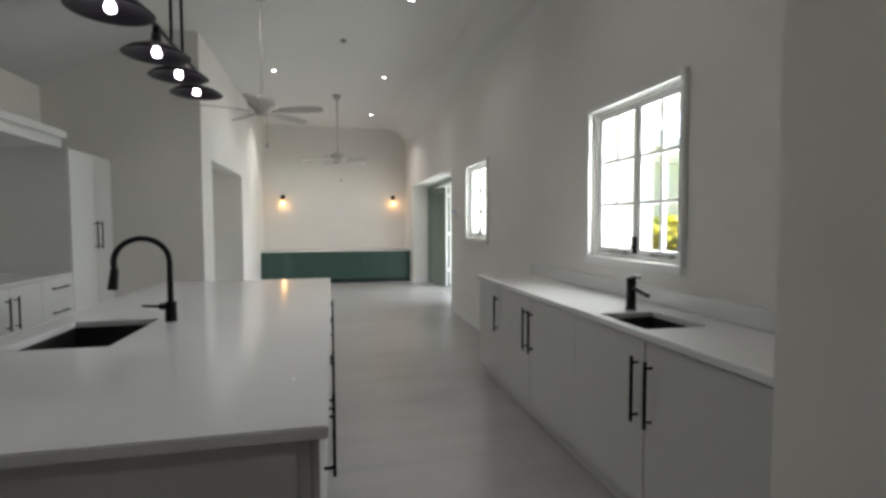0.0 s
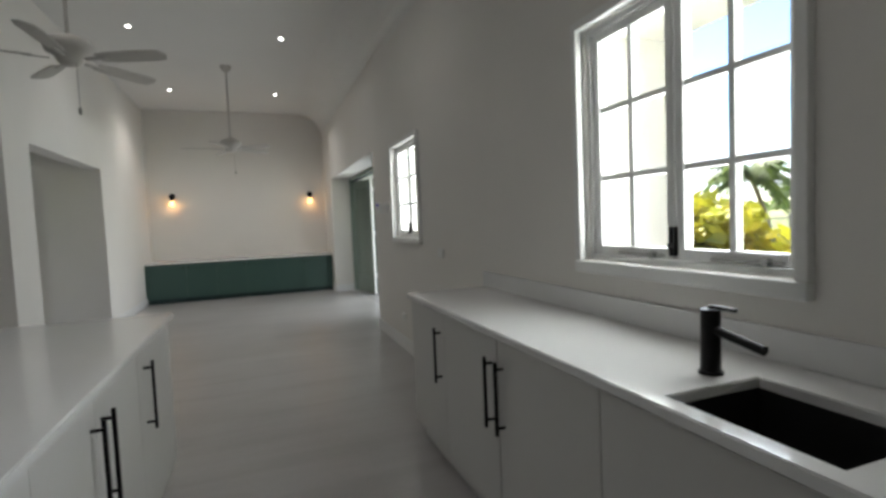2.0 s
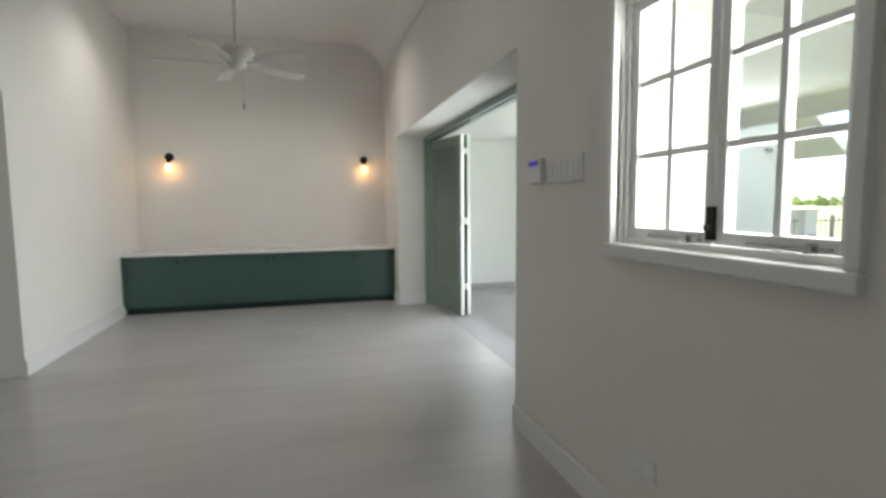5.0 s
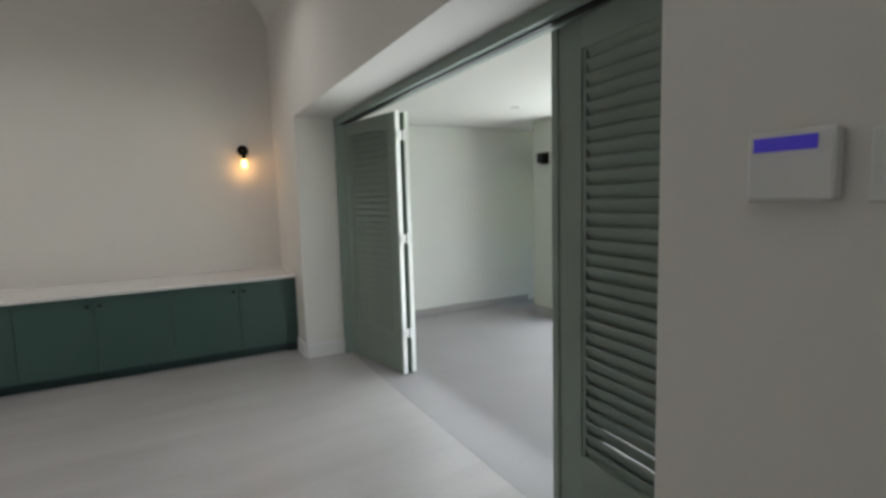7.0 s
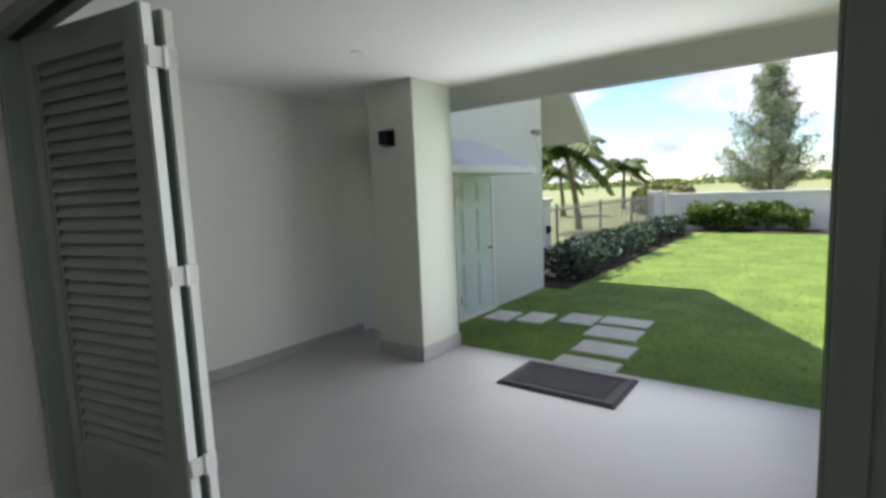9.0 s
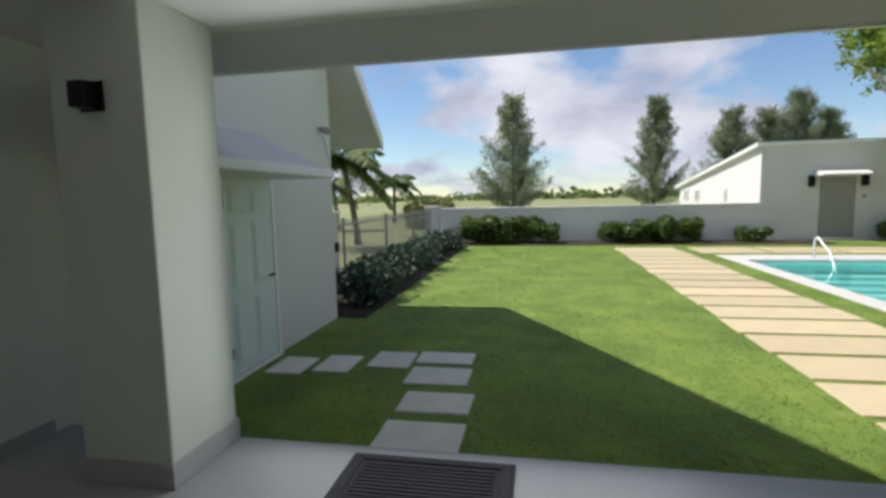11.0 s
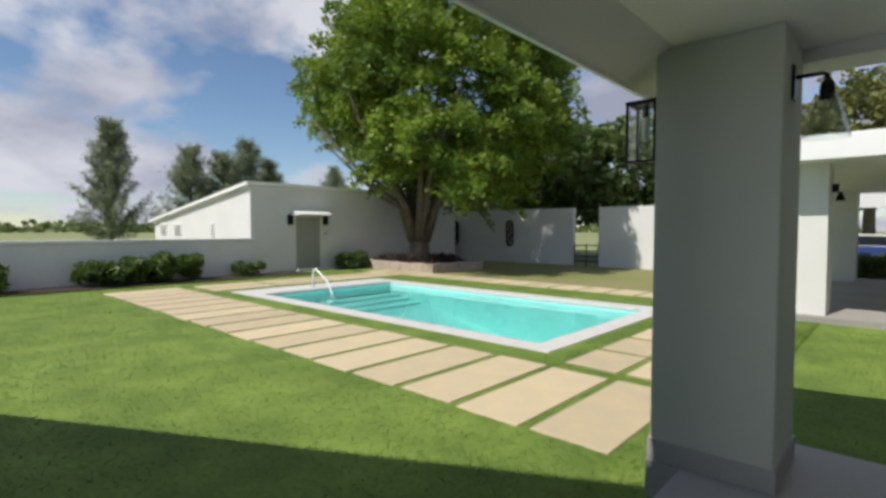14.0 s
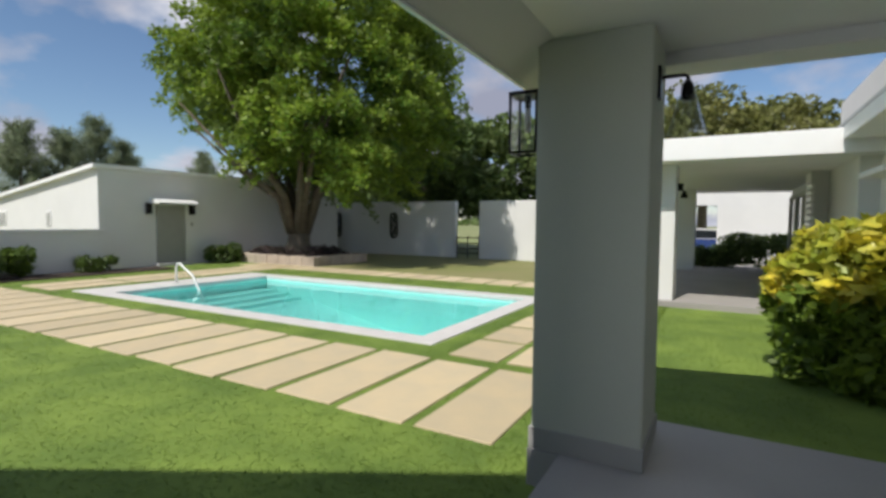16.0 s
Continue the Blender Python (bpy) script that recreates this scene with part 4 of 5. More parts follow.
def lantern(x, y, z, side):
    """a glass box lantern on the column's outer face"""
    l = thing("wall_lantern", (x, y, z), "black framed glass box lantern on the column", "wall lantern")
    part("backplate", bbox(x, x + 0.015, y - 0.06, y + 0.06, z + 0.05, z + 0.30, bev=0.003), M_BLACK, l)
    x0, x1, y0, y1 = x + 0.04, x + 0.21, y - 0.085, y + 0.085
    bm = bmesh.new()
    for xx in (x0, x1):
        for yy in (y0, y1):
            box(bm, xx - 0.007, xx + 0.007, yy - 0.007, yy + 0.007, z, z + 0.36)
    for zz in (z, z + 0.36):
        box(bm, x0, x1, y0 - 0.007, y0 + 0.007, zz - 0.007, zz + 0.007); box(bm, x0, x1, y1 - 0.007, y1 + 0.007, zz - 0.007, zz + 0.007)
        box(bm, x0 - 0.007, x0 + 0.007, y0, y1, zz - 0.007, zz + 0.007); box(bm, x1 - 0.007, x1 + 0.007, y0, y1, zz - 0.007, zz + 0.007)
    box(bm, x0 - 0.01, x1 + 0.01, y0 - 0.01, y1 + 0.01, z + 0.36, z + 0.375)
    box(bm, x + 0.01, x0, y - 0.01, y + 0.01, z + 0.34, z + 0.36)
    part("cage", bm, M_BLACK, l)
    for q in ((x0, x1, y0 - 0.002, y0 + 0.002), (x0, x1, y1 - 0.002, y1 + 0.002), (x1 - 0.002, x1 + 0.002, y0, y1)):
        part("pane", bbox(*q, z + 0.008, z + 0.352), M_GLASS, l)
    part("socket", bcyl(((x0 + x1) / 2, y, z + 0.36), ((x0 + x1) / 2, y, z + 0.28), 0.02), M_BLACK, l)
    part("bulb", lathe(bmesh.new(), [(0.014, 0.06), (0.02, 0.0), (0.02, -0.10), (0.0, -0.115)], at=((x0 + x1) / 2, y, z + 0.24), n=14), M_PLASTIC, l, "frosted tube bulb", smooth=True)


lantern(6.2, 7.72, 1.80, 1)


def bell_lamp(x, y, z, name="arm_wall_light", label="black arm wall light with a clear glass bell shade"):
    l = thing(name, (x, y, z), label, "wall light")
    part("backplate", bbox(x - 0.016, x, y - 0.045, y + 0.045, z - 0.12, z + 0.06, bev=0.003), M_BLACK, l)
    part("arm", tube(bmesh.new(), [(x - 0.01, y, z), (x - 0.13, y, z), (x - 0.15, y, z - 0.01), (x - 0.15, y, z - 0.05)], 0.011), M_BLACK, l, smooth=True)
    part("socket", lathe(bmesh.new(), [(0.015, 0.0), (0.032, -0.03), (0.036, -0.10), (0.03, -0.11)], at=(x - 0.15, y, z - 0.03), n=18), M_BLACK, l, smooth=True)
    part("shade", lathe(bmesh.new(), [(0.045, 0.0), (0.10, -0.20), (0.105, -0.215), (0.101, -0.215), (0.042, 0.0)], at=(x - 0.15, y, z - 0.12), n=24), glass_thick, l, "clear glass bell", smooth=True)
    part("bulb", lathe(bmesh.new(), [(0.012, 0.03), (0.026, -0.03), (0.02, -0.06), (0.0, -0.07)], at=(x - 0.15, y, z - 0.17), n=14), M_GLASS, l, smooth=True)


glass_thick = glass_mat("clear_glass", (0.93, 0.95, 0.95), 0.02)
bell_lamp(5.57, 7.66, 2.19)

# ---- ground ----
def ground_sheet():
    bm = bmesh.new()
    x0, x1, y0, y1 = -400, 1500, -900, 900
    hole = (8.70, 17.35, 0.70, 5.02)
    xs, ysv = [x0, hole[0], hole[1], x1], [y0, hole[2], hole[3], y1]
    vs = {(i, j): bm.verts.new((xs[i], ysv[j], GZ)) for i in range(4) for j in range(4)}
    for i in range(3):
        for j in range(3):
            if (i, j) != (1, 1):
                bm.faces.new((vs[i, j], vs[i + 1, j], vs[i + 1, j + 1], vs[i, j + 1]))
    return solid("ground", bm, M_FIELD, "broad field of pale grass reaching the horizon", kind="structure")


ground_sheet()


def sheet(name, x0, x1, y0, y1, z, mat, label, holes=()):
    bm = bmesh.new()
    xs = sorted({x0, x1, *[h[i] for h in holes for i in (0, 1)]})
    yv = sorted({y0, y1, *[h[i] for h in holes for i in (2, 3)]})
    for a, b in zip(xs, xs[1:]):
        for c, d in zip(yv, yv[1:]):
            if not any(h[0] <= a and b <= h[1] and h[2] <= c and d <= h[3] for h in holes):
                box(bm, a, b, c, d, z - 0.05, z)
    return solid(name, bm, mat, label, kind="structure")


POOL = (8.44, 17.6, 0.45, 5.28)
PIN = (8.78, 16.6, 0.80, 4.94)
sheet("lawn", 3.03, 21.9, -9.4, 13.2, GZ + 0.012, M_GRASS, "short green lawn round the pool", holes=[(8.70, 17.35, 0.70, 5.02)])
sheet("dry_lawn", 8.0, 21.9, -9.4, -2.3, GZ + 0.018, M_DRYGRASS, "sun-dried yellowing lawn by the tree")
# ---- pool ----
pool = thing("pool", (12.9, 2.87, GZ), "turquoise rectangular swimming pool with pale coping", "swimming pool", kind="structure")
bm = bmesh.new()
WZ = GZ - 0.10
D = 1.45
box(bm, PIN[0] - 0.15, PIN[1] + 0.75, PIN[2] - 0.15, PIN[3] + 0.15, GZ - D - 0.15, GZ - D)
box(bm, PIN[0] - 0.12, PIN[0], PIN[2] - 0.1, PIN[3] + 0.1, GZ - D, GZ - 0.012)
box(bm, PIN[1], PIN[1] + 0.7, PIN[2] - 0.1, PIN[3] + 0.1, GZ - D, GZ - 0.012)
box(bm, PIN[0], PIN[1], PIN[2] - 0.1, PIN[2], GZ - D, GZ - 0.012)
box(bm, PIN[0], PIN[1], PIN[3], PIN[3] + 0.08, GZ - D, GZ - 0.012)
part("basin", bm, M_POOL, pool)
for k in range(4):
    part("step", bbox(PIN[1] - 0.45 * (k + 1), PIN[1] - 0.45 * k - 0.001, PIN[2] + 0.001, PIN[3] - 0.001, GZ - D, WZ - 0.22 - 0.07 * k, bev=0.04), M_POOL, pool)
part("floor_slope", prism(bmesh.new(), [(PIN[1] - 1.80, GZ - D), (PIN[1] - 1.80, WZ - 0.46), (PIN[1] - 6.2, GZ - D)], "y", PIN[2] + 0.001, PIN[3] - 0.001), M_POOL, pool)
part("water", bbox(PIN[0] + 0.001, PIN[1] - 0.001, PIN[2] + 0.001, PIN[3] - 0.001, WZ - 0.01, WZ), M_WATER, pool, "clear turquoise water").visible_shadow = False


def coping_row(a0, a1, fixed, along_x):
    n = max(1, round((a1 - a0) / 0.62))
    st = (a1 - a0) / n
    w = fixed[1] - fixed[0]
    bm = box(bmesh.new(), -st / 2 + 0.003, st / 2 - 0.003, -w / 2, w / 2, -0.05, 0.03, bev=0.01) if along_x else box(bmesh.new(), -w / 2, w / 2, -st / 2 + 0.003, st / 2 - 0.003, -0.05, 0.03, bev=0.01)
    me = finish("coping_stone", bm, M_COPING)
    for k in range(n):
        c = a0 + (k + 0.5) * st
        p = (c, sum(fixed) / 2, GZ) if along_x else (sum(fixed) / 2, c, GZ)
        piece("coping_stone", me, pool, Vector(p) - Vector(pool.location))


coping_row(POOL[0], POOL[1], (POOL[2], PIN[2] + 0.02), True)
coping_row(POOL[0], POOL[1], (PIN[3] - 0.02, POOL[3]), True)
coping_row(PIN[2] + 0.02, PIN[3] - 0.02, (POOL[0], PIN[0] + 0.02), False)
coping_row(PIN[2] + 0.02, PIN[3] - 0.02, (PIN[1] - 0.02, POOL[1]), False)
hr = thing("pool_handrail", (17.0, 3.2, GZ), "curved white metal pool handrail", "handrail")
pts = [(17.1, 3.2, GZ + 0.02), (17.1, 3.2, GZ + 0.38)]
for i in range(1, 10):
    a = math.pi * 0.82 * i / 9
    pts.append((16.96 + 0.14 * math.cos(a), 3.2, GZ + 0.38 + 0.14 * math.sin(a)))
pts += [(16.45, 3.2, GZ + 0.25), (16.05, 3.2, GZ - 0.3), (16.05, 3.2, GZ - 0.6)]
part("rail", tube(bmesh.new(), pts, 0.024), M_PLASTIC, hr, smooth=True)
part("flange", bcyl((17.1, 3.2, GZ + 0.03), (17.1, 3.2, GZ + 0.045), 0.06), M_STEEL, hr)

# ---- sandstone path slabs ----
def slab(name, sx, sy, mat):
    bm = bbox(-sx / 2, sx / 2, -sy / 2, sy / 2, -0.05, 0.0, bev=0.012)
    rnd = random.Random(sx * 100)
    for v in bm.verts:
        v.co.x += rnd.uniform(-0.006, 0.006); v.co.y += rnd.uniform(-0.006, 0.006)
    return finish(name, bm, mat)


terrace = thing("pool_terrace", (12.0, 6.6, GZ), "large sandstone slabs set in grass round the pool", "paving", kind="structure")
T0 = Vector(terrace.location)
me_a = slab("slab", 0.66, 1.72, M_SAND)
me_b = slab("slab", 0.64, 0.88, M_SAND)
me_c = slab("slab", 0.72, 1.05, M_SAND)
x = 6.94
k = 0
while x < 19.2:
    piece("slab", me_a, terrace, Vector((x, 6.70 + 0.02 * math.sin(k * 2.1), GZ + 0.03)) - T0)
    x += 0.765
    k += 1
for row, xx in enumerate((7.72, 6.98)):
    for k in range(7):
        piece("slab", me_b, terrace, Vector((xx, 5.14 - k * 0.97, GZ + 0.03)) - T0)
for k in range(15):
    piece("slab", me_c, terrace, Vector((8.6 + k * 0.80, -1.58, GZ + 0.03)) - T0)
for k in range(4):
    piece("slab", me_a, terrace, Vector((18.4, 4.6 - k * 1.85, GZ + 0.03)) - T0)
    piece("slab", me_a, terrace, Vector((19.2, 4.6 - k * 1.85, GZ + 0.03)) - T0)

path = thing("garden_path", (7.6, 11.0, GZ), "pale square concrete stepping slabs in the lawn", "paving", kind="structure")
P0 = Vector(path.location)
for cx, cy, sx, sy in ((7.92, 12.36, 0.48, 0.36), (8.02, 11.91, 0.50, 0.36), (8.21, 11.39, 0.48, 0.42), (8.32, 10.85, 0.36, 0.58), (7.80, 10.83, 0.43, 0.58), (7.19, 10.73, 0.40, 0.58), (6.60, 10.73, 0.46, 0.60)):
    piece("slab", slab("slab", sx, sy, M_PAVER), path, Vector((cx, cy, GZ + 0.03)) - P0)

# ---- outbuilding with gable ----
ob_ = thing("outbuilding", (8.0, 16.0, GZ), "white rendered outbuilding with a steep gable roof", "outbuilding")
RX, RZ, EX, EZ = 6.7, 5.974, 11.12, 2.25
slope = (RZ - EZ) / (EX - RX)


def roof_under(xx):
    return RZ - abs(xx - RX) * slope


part("wall", prism(bmesh.new(), [(6.25, GZ), (9.95, GZ), (9.95, roof_under(9.95)), (RX, RZ - 0.002), (6.25, roof_under(6.25))], "y", 12.72, 20.0), M_EXT, ob_)
part("roof", prism(bmesh.new(), [(EX, EZ), (RX, RZ), (6.1, roof_under(6.1)), (6.1, roof_under(6.1) + 0.16), (RX, RZ + 0.18), (EX, EZ + 0.16)], "y", 12.36, 20.4), M_ROOF, ob_, "pale grey roof")
part("rake_board", prism(bmesh.new(), [(EX + 0.02, EZ - 0.03), (RX, RZ - 0.03), (6.1, roof_under(6.1) - 0.03), (6.1, roof_under(6.1) + 0.17), (RX, RZ + 0.19), (EX + 0.02, EZ + 0.17)], "y", 12.33, 12.359), M_TRIM, ob_, "white rake board")
aw = part("awning", prism(bmesh.new(), [(11.95, 1.74), (12.719, 2.12), (12.719, 1.74)], "x", 6.2, 8.12), M_ROOF, ob_, "pale grey door canopy")
part("canopy_edge", bbox(6.18, 8.15, 11.92, 12.719, 1.66, 1.738, bev=0.008), M_TRIM, aw)
dr = part("door", bbox(7.40, 8.22, 12.68, 12.719, -0.18, 1.66, bev=0.004), M_DOORP, ob_, "pale mint panelled door")
for x0, x1 in ((7.48, 7.78), (7.84, 8.14)):
    for z0, z1 in ((-0.08, 0.52), (0.64, 1.24), (1.33, 1.58)):
        bm = bbox(x0, x1, 12.672, 12.681, z0, z1, bev=0.006)
        box(bm, x0 + 0.03, x1 - 0.03, 12.664, 12.674, z0 + 0.03, z1 - 0.03, bev=0.005)
        part("panel", bm, M_DOORP, dr)
part("door_frame", box(box(bbox(7.34, 7.398, 12.67, 12.719, GZ + 0.02, 1.66, bev=0.003), 8.222, 8.28, 12.67, 12.719, GZ + 0.02, 1.66), 7.34, 8.28, 12.66, 12.719, GZ + 0.0, -0.19), M_TRIM, ob_)
part("door_knob", cyl(cyl(bmesh.new(), (8.15, 12.68, 0.68), (8.15, 12.63, 0.68), 0.012), (8.15, 12.64, 0.68), (8.06, 12.635, 0.68), 0.01), M_BLACK, dr, "dark lever handle")
for z in (1.45, 0.05):
    part("hinge", bbox(7.385, 7.405, 12.66, 12.68, z - 0.05, z + 0.05), M_STEEL, dr)
sl = thing("security_light", (9.6, 12.72, 2.28), "small grey spotlight with its cable", "security light")
part("head", bcyl((9.6, 12.66, 2.36), (9.55, 12.58, 2.33), 0.035, 0.05), M_GREYD, sl)
part("bracket", bbox(9.585, 9.615, 12.65, 12.719, 2.33, 2.39), M_GREYD, sl)
part("cable", tube(bmesh.new(), [(9.62, 12.70, 2.36), (9.75, 12.705, 2.2), (9.9, 12.71, 1.9)], 0.008, n=6), M_PLASTIC, sl)

# ---- fence and boundary wall ----
fn = thing("metal_fence", (16.0, 13.7, GZ), "pale metal picket fence on a low white kerb", "fence")
part("kerb", bbox(9.96, 20.9, 13.55, 13.75, GZ - 0.05, GZ + 0.22, bev=0.01), M_EXT, fn)
part("rail", bbox(9.96, 20.9, 13.63, 13.67, 0.95, 0.985), M_GREYD, fn)
part("rail", bbox(9.96, 20.9, 13.63, 13.67, 0.06, 0.095), M_GREYD, fn)
me = finish("picket", bbox(-0.009, 0.009, -0.009, 0.009, 0.0, 1.10), M_GREYD)
for k in range(84):
    piece("picket", me, fn, Vector((10.1 + k * 0.128, 13.65, GZ + 0.21)) - Vector(fn.location))
for xx in (12.6, 15.4, 18.2):
    part("post", bbox(xx - 0.025, xx + 0.025, 13.62, 13.68, GZ + 0.2, 1.1), M_GREYD, fn)
pr = thing("gate_pier", (21.15, 13.65, GZ), "white rendered square wall pier", "pier")
part("shaft", bbox(20.92, 21.38, 13.42, 13.88, GZ, 1.10, bev=0.02), M_EXT, pr)
part("cap", bbox(20.88, 21.42, 13.38, 13.92, 1.10, 1.17, bev=0.015), M_EXT, pr)
bw = thing("garden_wall", (21.9, 7.2, GZ), "low white rendered boundary wall with a coping", "garden wall")
part("wall", bbox(21.8, 22.0, 2.50, 13.6, GZ - 0.1, 0.96), M_EXT, bw)
part("coping", bbox(21.76, 22.04, 2.50, 13.62, 0.961, 1.06, bev=0.015), M_EXT, bw)

gp = thing("gate_post", (11.8, 13.67, GZ), "white gate post with a dark entry keypad", "gate post")
part("shaft", bbox(11.62, 11.98, 13.5, 13.85, GZ, 1.18, bev=0.012), M_EXT, gp)
part("cap", bbox(11.58, 12.02, 13.46, 13.89, 1.18, 1.24, bev=0.01), M_EXT, gp)
part("keypad", bbox(11.72, 11.88, 13.45, 13.499, 0.52, 0.68, bev=0.005), M_BLACK, gp)
for z in (0.30, 0.98):
    part("hinge", bbox(11.98, 12.06, 13.63, 13.71, z - 0.05, z + 0.05, bev=0.004), M_BLACK, gp)

# ---- pool house ----
ph = thing("pool_house", (27.0, -2.5, GZ), "white pool house with a low sloping roof and a grey door", "pool house")
part("wall", prism(bmesh.new(), [(22.2, GZ), (32.0, GZ), (32.0, 1.74), (22.2, 2.94)], "y", -8.6, 2.45), M_EXT, ph)
part("roof_edge", prism(bmesh.new(), [(22.1, 2.955), (32.4, 1.69), (32.4, 1.81), (22.1, 3.08)], "y", -8.7, 2.62), M_TRIM, ph, "white roof edge")
part("door", bbox(22.15, 22.199, -0.40, 0.64, GZ + 0.1, 1.86, bev=0.01), M_GREYD, ph, "grey plain door")
part("step", bbox(21.8, 22.199, -0.55, 0.8, GZ, GZ + 0.1, bev=0.01), M_COPING, ph, "pale door step")
part("door_hood", prism(bmesh.new(), [(21.6, 1.95), (21.75, 2.02), (22.0, 2.07), (22.199, 2.08), (22.199, 1.91), (21.6, 1.91)], "y", -0.58, 0.84), M_TRIM, ph, "white curved door hood")
part("plate", bbox(22.17, 22.199, -0.72, -0.64, 1.15, 1.27), M_GREYD, ph)
for xx, ww in ((25.2, 0.3), (28.6, 0.8), (30.4, 0.8)):
    lw = part("louvre_window", bbox(xx, xx + ww, 2.449, 2.48, 1.10, 1.62, bev=0.008), M_TRIM, ph)
    for k in range(5):
        part("louvre", bbox(xx + 0.05, xx + ww - 0.05, 2.478, 2.495, 1.14 + k * 0.09, 1.19 + k * 0.09), M_GREYD, lw)
for yy in (0.95, -0.62):
    l = thing("wall_lantern", (22.2, yy, 1.75), "small black wall lantern by the pool house door", "wall lantern", "pool house lanterns")
    part("cage", bbox(22.0, 22.14, yy - 0.08, yy + 0.08, 1.55, 1.90, bev=0.01), M_BLACK, l)
    part("arm", bbox(22.10, 22.199, yy - 0.03, yy + 0.03, 1.86, 1.93), M_BLACK, l)

# ---- gate wall ----
gw = thing("garden_wall", (15.0, -9.6, GZ), "tall white rendered garden wall with a gateway", "garden wall")
part("wall", bbox(15.95, 26.0, -9.75, -9.5, GZ - 0.1, 2.35, bev=0.03), M_EXT, gw)
part("wall", bbox(6.5, 14.75, -9.75, -9.5, GZ - 0.1, 2.35, bev=0.03), M_EXT, gw)
gt = thing("garden_gate", (15.35, -9.62, GZ), "low dark metal gate in the wall opening", "gate")
for z in (-0.05, 0.18, 0.42, 0.66):
    part("rail", bbox(14.76, 15.94, -9.64, -9.6, z, z + 0.045), M_BLACK, gt)
for xx in (14.80, 15.35, 15.90):
    part("upright", bbox(xx - 0.02, xx + 0.02, -9.6, -9.575, GZ, 0.78), M_BLACK, gt)
for xx in (19.35, 22.9):
    o = thing("wall_ornament", (xx, -9.49, 0.6), "dark narrow iron ornament on the garden wall", "wall ornament", "iron wall ornaments")
    part("ring", tube(bmesh.new(), [(xx + 0.19 * math.copysign(abs(math.cos(a)) ** 0.5, math.cos(a)), -9.45, 1.2 + 0.6 * math.copysign(abs(math.sin(a)) ** 0.5, math.sin(a))) for a in [2 * math.pi * i / 24 for i in range(25)]], 0.04, n=8), M_BLACK, o)
    for q in (-0.09, 0.0, 0.09):
        part("scroll", tube(bmesh.new(), [(xx + q + 0.07 * math.sin(i * 1.3 + q * 20), -9.46, 0.65 + 0.11 * i) for i in range(11)], 0.032, n=6), M_BLACK, o)

# ---- planter ----
pln = thing("stone_planter", (19.7, -3.6, GZ), "low limestone block planter round the big tree", "planter")
pbox = (17.6, 21.7, -5.1, -2.12)
for x0, x1, y0, y1, n, ax in ((pbox[0], pbox[1], pbox[3] - 0.3, pbox[3], 7, 0), (pbox[0], pbox[1], pbox[2], pbox[2] + 0.3, 7, 0), (pbox[0], pbox[0] + 0.3, pbox[2] + 0.3, pbox[3] - 0.3, 4, 1), (pbox[1] - 0.3, pbox[1], pbox[2] + 0.3, pbox[3] - 0.3, 4, 1)):
    for k in range(n):
        if ax == 0:
            s = (x1 - x0) / n
            bm = bbox(x0 + k * s + 0.006, x0 + (k + 1) * s - 0.006, y0, y1, GZ - 0.02, GZ + 0.34 + 0.015 * (k % 2), bev=0.025)
        else:
            s = (y1 - y0) / n
            bm = bbox(x0, x1, y0 + k * s + 0.006, y0 + (k + 1) * s - 0.006, GZ - 0.02, GZ + 0.34 + 0.015 * (k % 2), bev=0.025)
        part("stone", bm, M_STONE, pln)
part("soil", bbox(pbox[0] + 0.28, pbox[1] - 0.28, pbox[2] + 0.28, pbox[3] - 0.28, GZ, GZ + 0.28), M_SOIL, pln, "dark soil")

# ---- house outside and south wing ----
solid("eave_house", bbox(XO + 0.001, 3.62, 0.75, 6.9, 2.74, 2.96, bev=0.01), M_TRIM, "white eave of the main house", kind="structure")
bm = bmesh.new()
prism(bm, [(3.62, 2.965), (3.62, 3.02), (0.75, 5.2), (-3.2, 2.9), (-3.2, 2.8), (0.75, 5.0), (3.02, 3.2), (3.02, 2.965)], "y", -3.6, 13.4)
solid("roof_house", bm, M_ROOF, "pale grey gable roof of the house", kind="structure")
wg = thing("south_wing", (5.0, -4.5, GZ), "white flat-roofed open wing of the house", "house wing")
part("floor", bbox(2.9, 6.75, -9.2, 0.25, GZ - 0.05, -0.12), M_DRIVE, wg, "grey paved floor")
part("roof", bbox(2.9, 7.0, -9.4, 0.65, 2.535, 2.66), M_EXT, wg)
part("fascia", bbox(2.9, 7.06, 0.651, 0.72, 2.53, 2.93, bev=0.01), M_TRIM, wg, "white roof edge board")
part("fascia", bbox(7.001, 7.06, -9.4, 0.65, 2.53, 2.93, bev=0.01), M_TRIM, wg, "white roof edge board")
part("column", bbox(6.05, 6.62, -0.72, 0.05, GZ, 2.535, bev=0.012), M_EXT, wg)
part("column", bbox(6.05, 6.62, -8.4, -7.7, GZ, 2.535, bev=0.012), M_EXT, wg)
part("column", bbox(3.302, 3.62, -3.2, -2.5, GZ, 2.535, bev=0.012), M_EXT, wg)
part("wall", bbox(2.9, 3.3, -9.2, 0.2, GZ, 2.535), M_EXT, wg)
for yy in (-9.0, -7.4, -5.8):
    gd = part("glazed_door", bbox(3.301, 3.33, yy + 0.1, yy + 1.45, -0.05, 2.2), M_DARKGL, wg, "dark glazed door")
    part("door_frame", box(box(bbox(3.301, 3.38, yy, yy + 0.1, -0.12, 2.3), 3.301, 3.38, yy + 1.45, yy + 1.55, -0.12, 2.3), 3.301, 3.38, yy + 0.1, yy + 1.45, 2.2, 2.3), M_EXTG, gd)
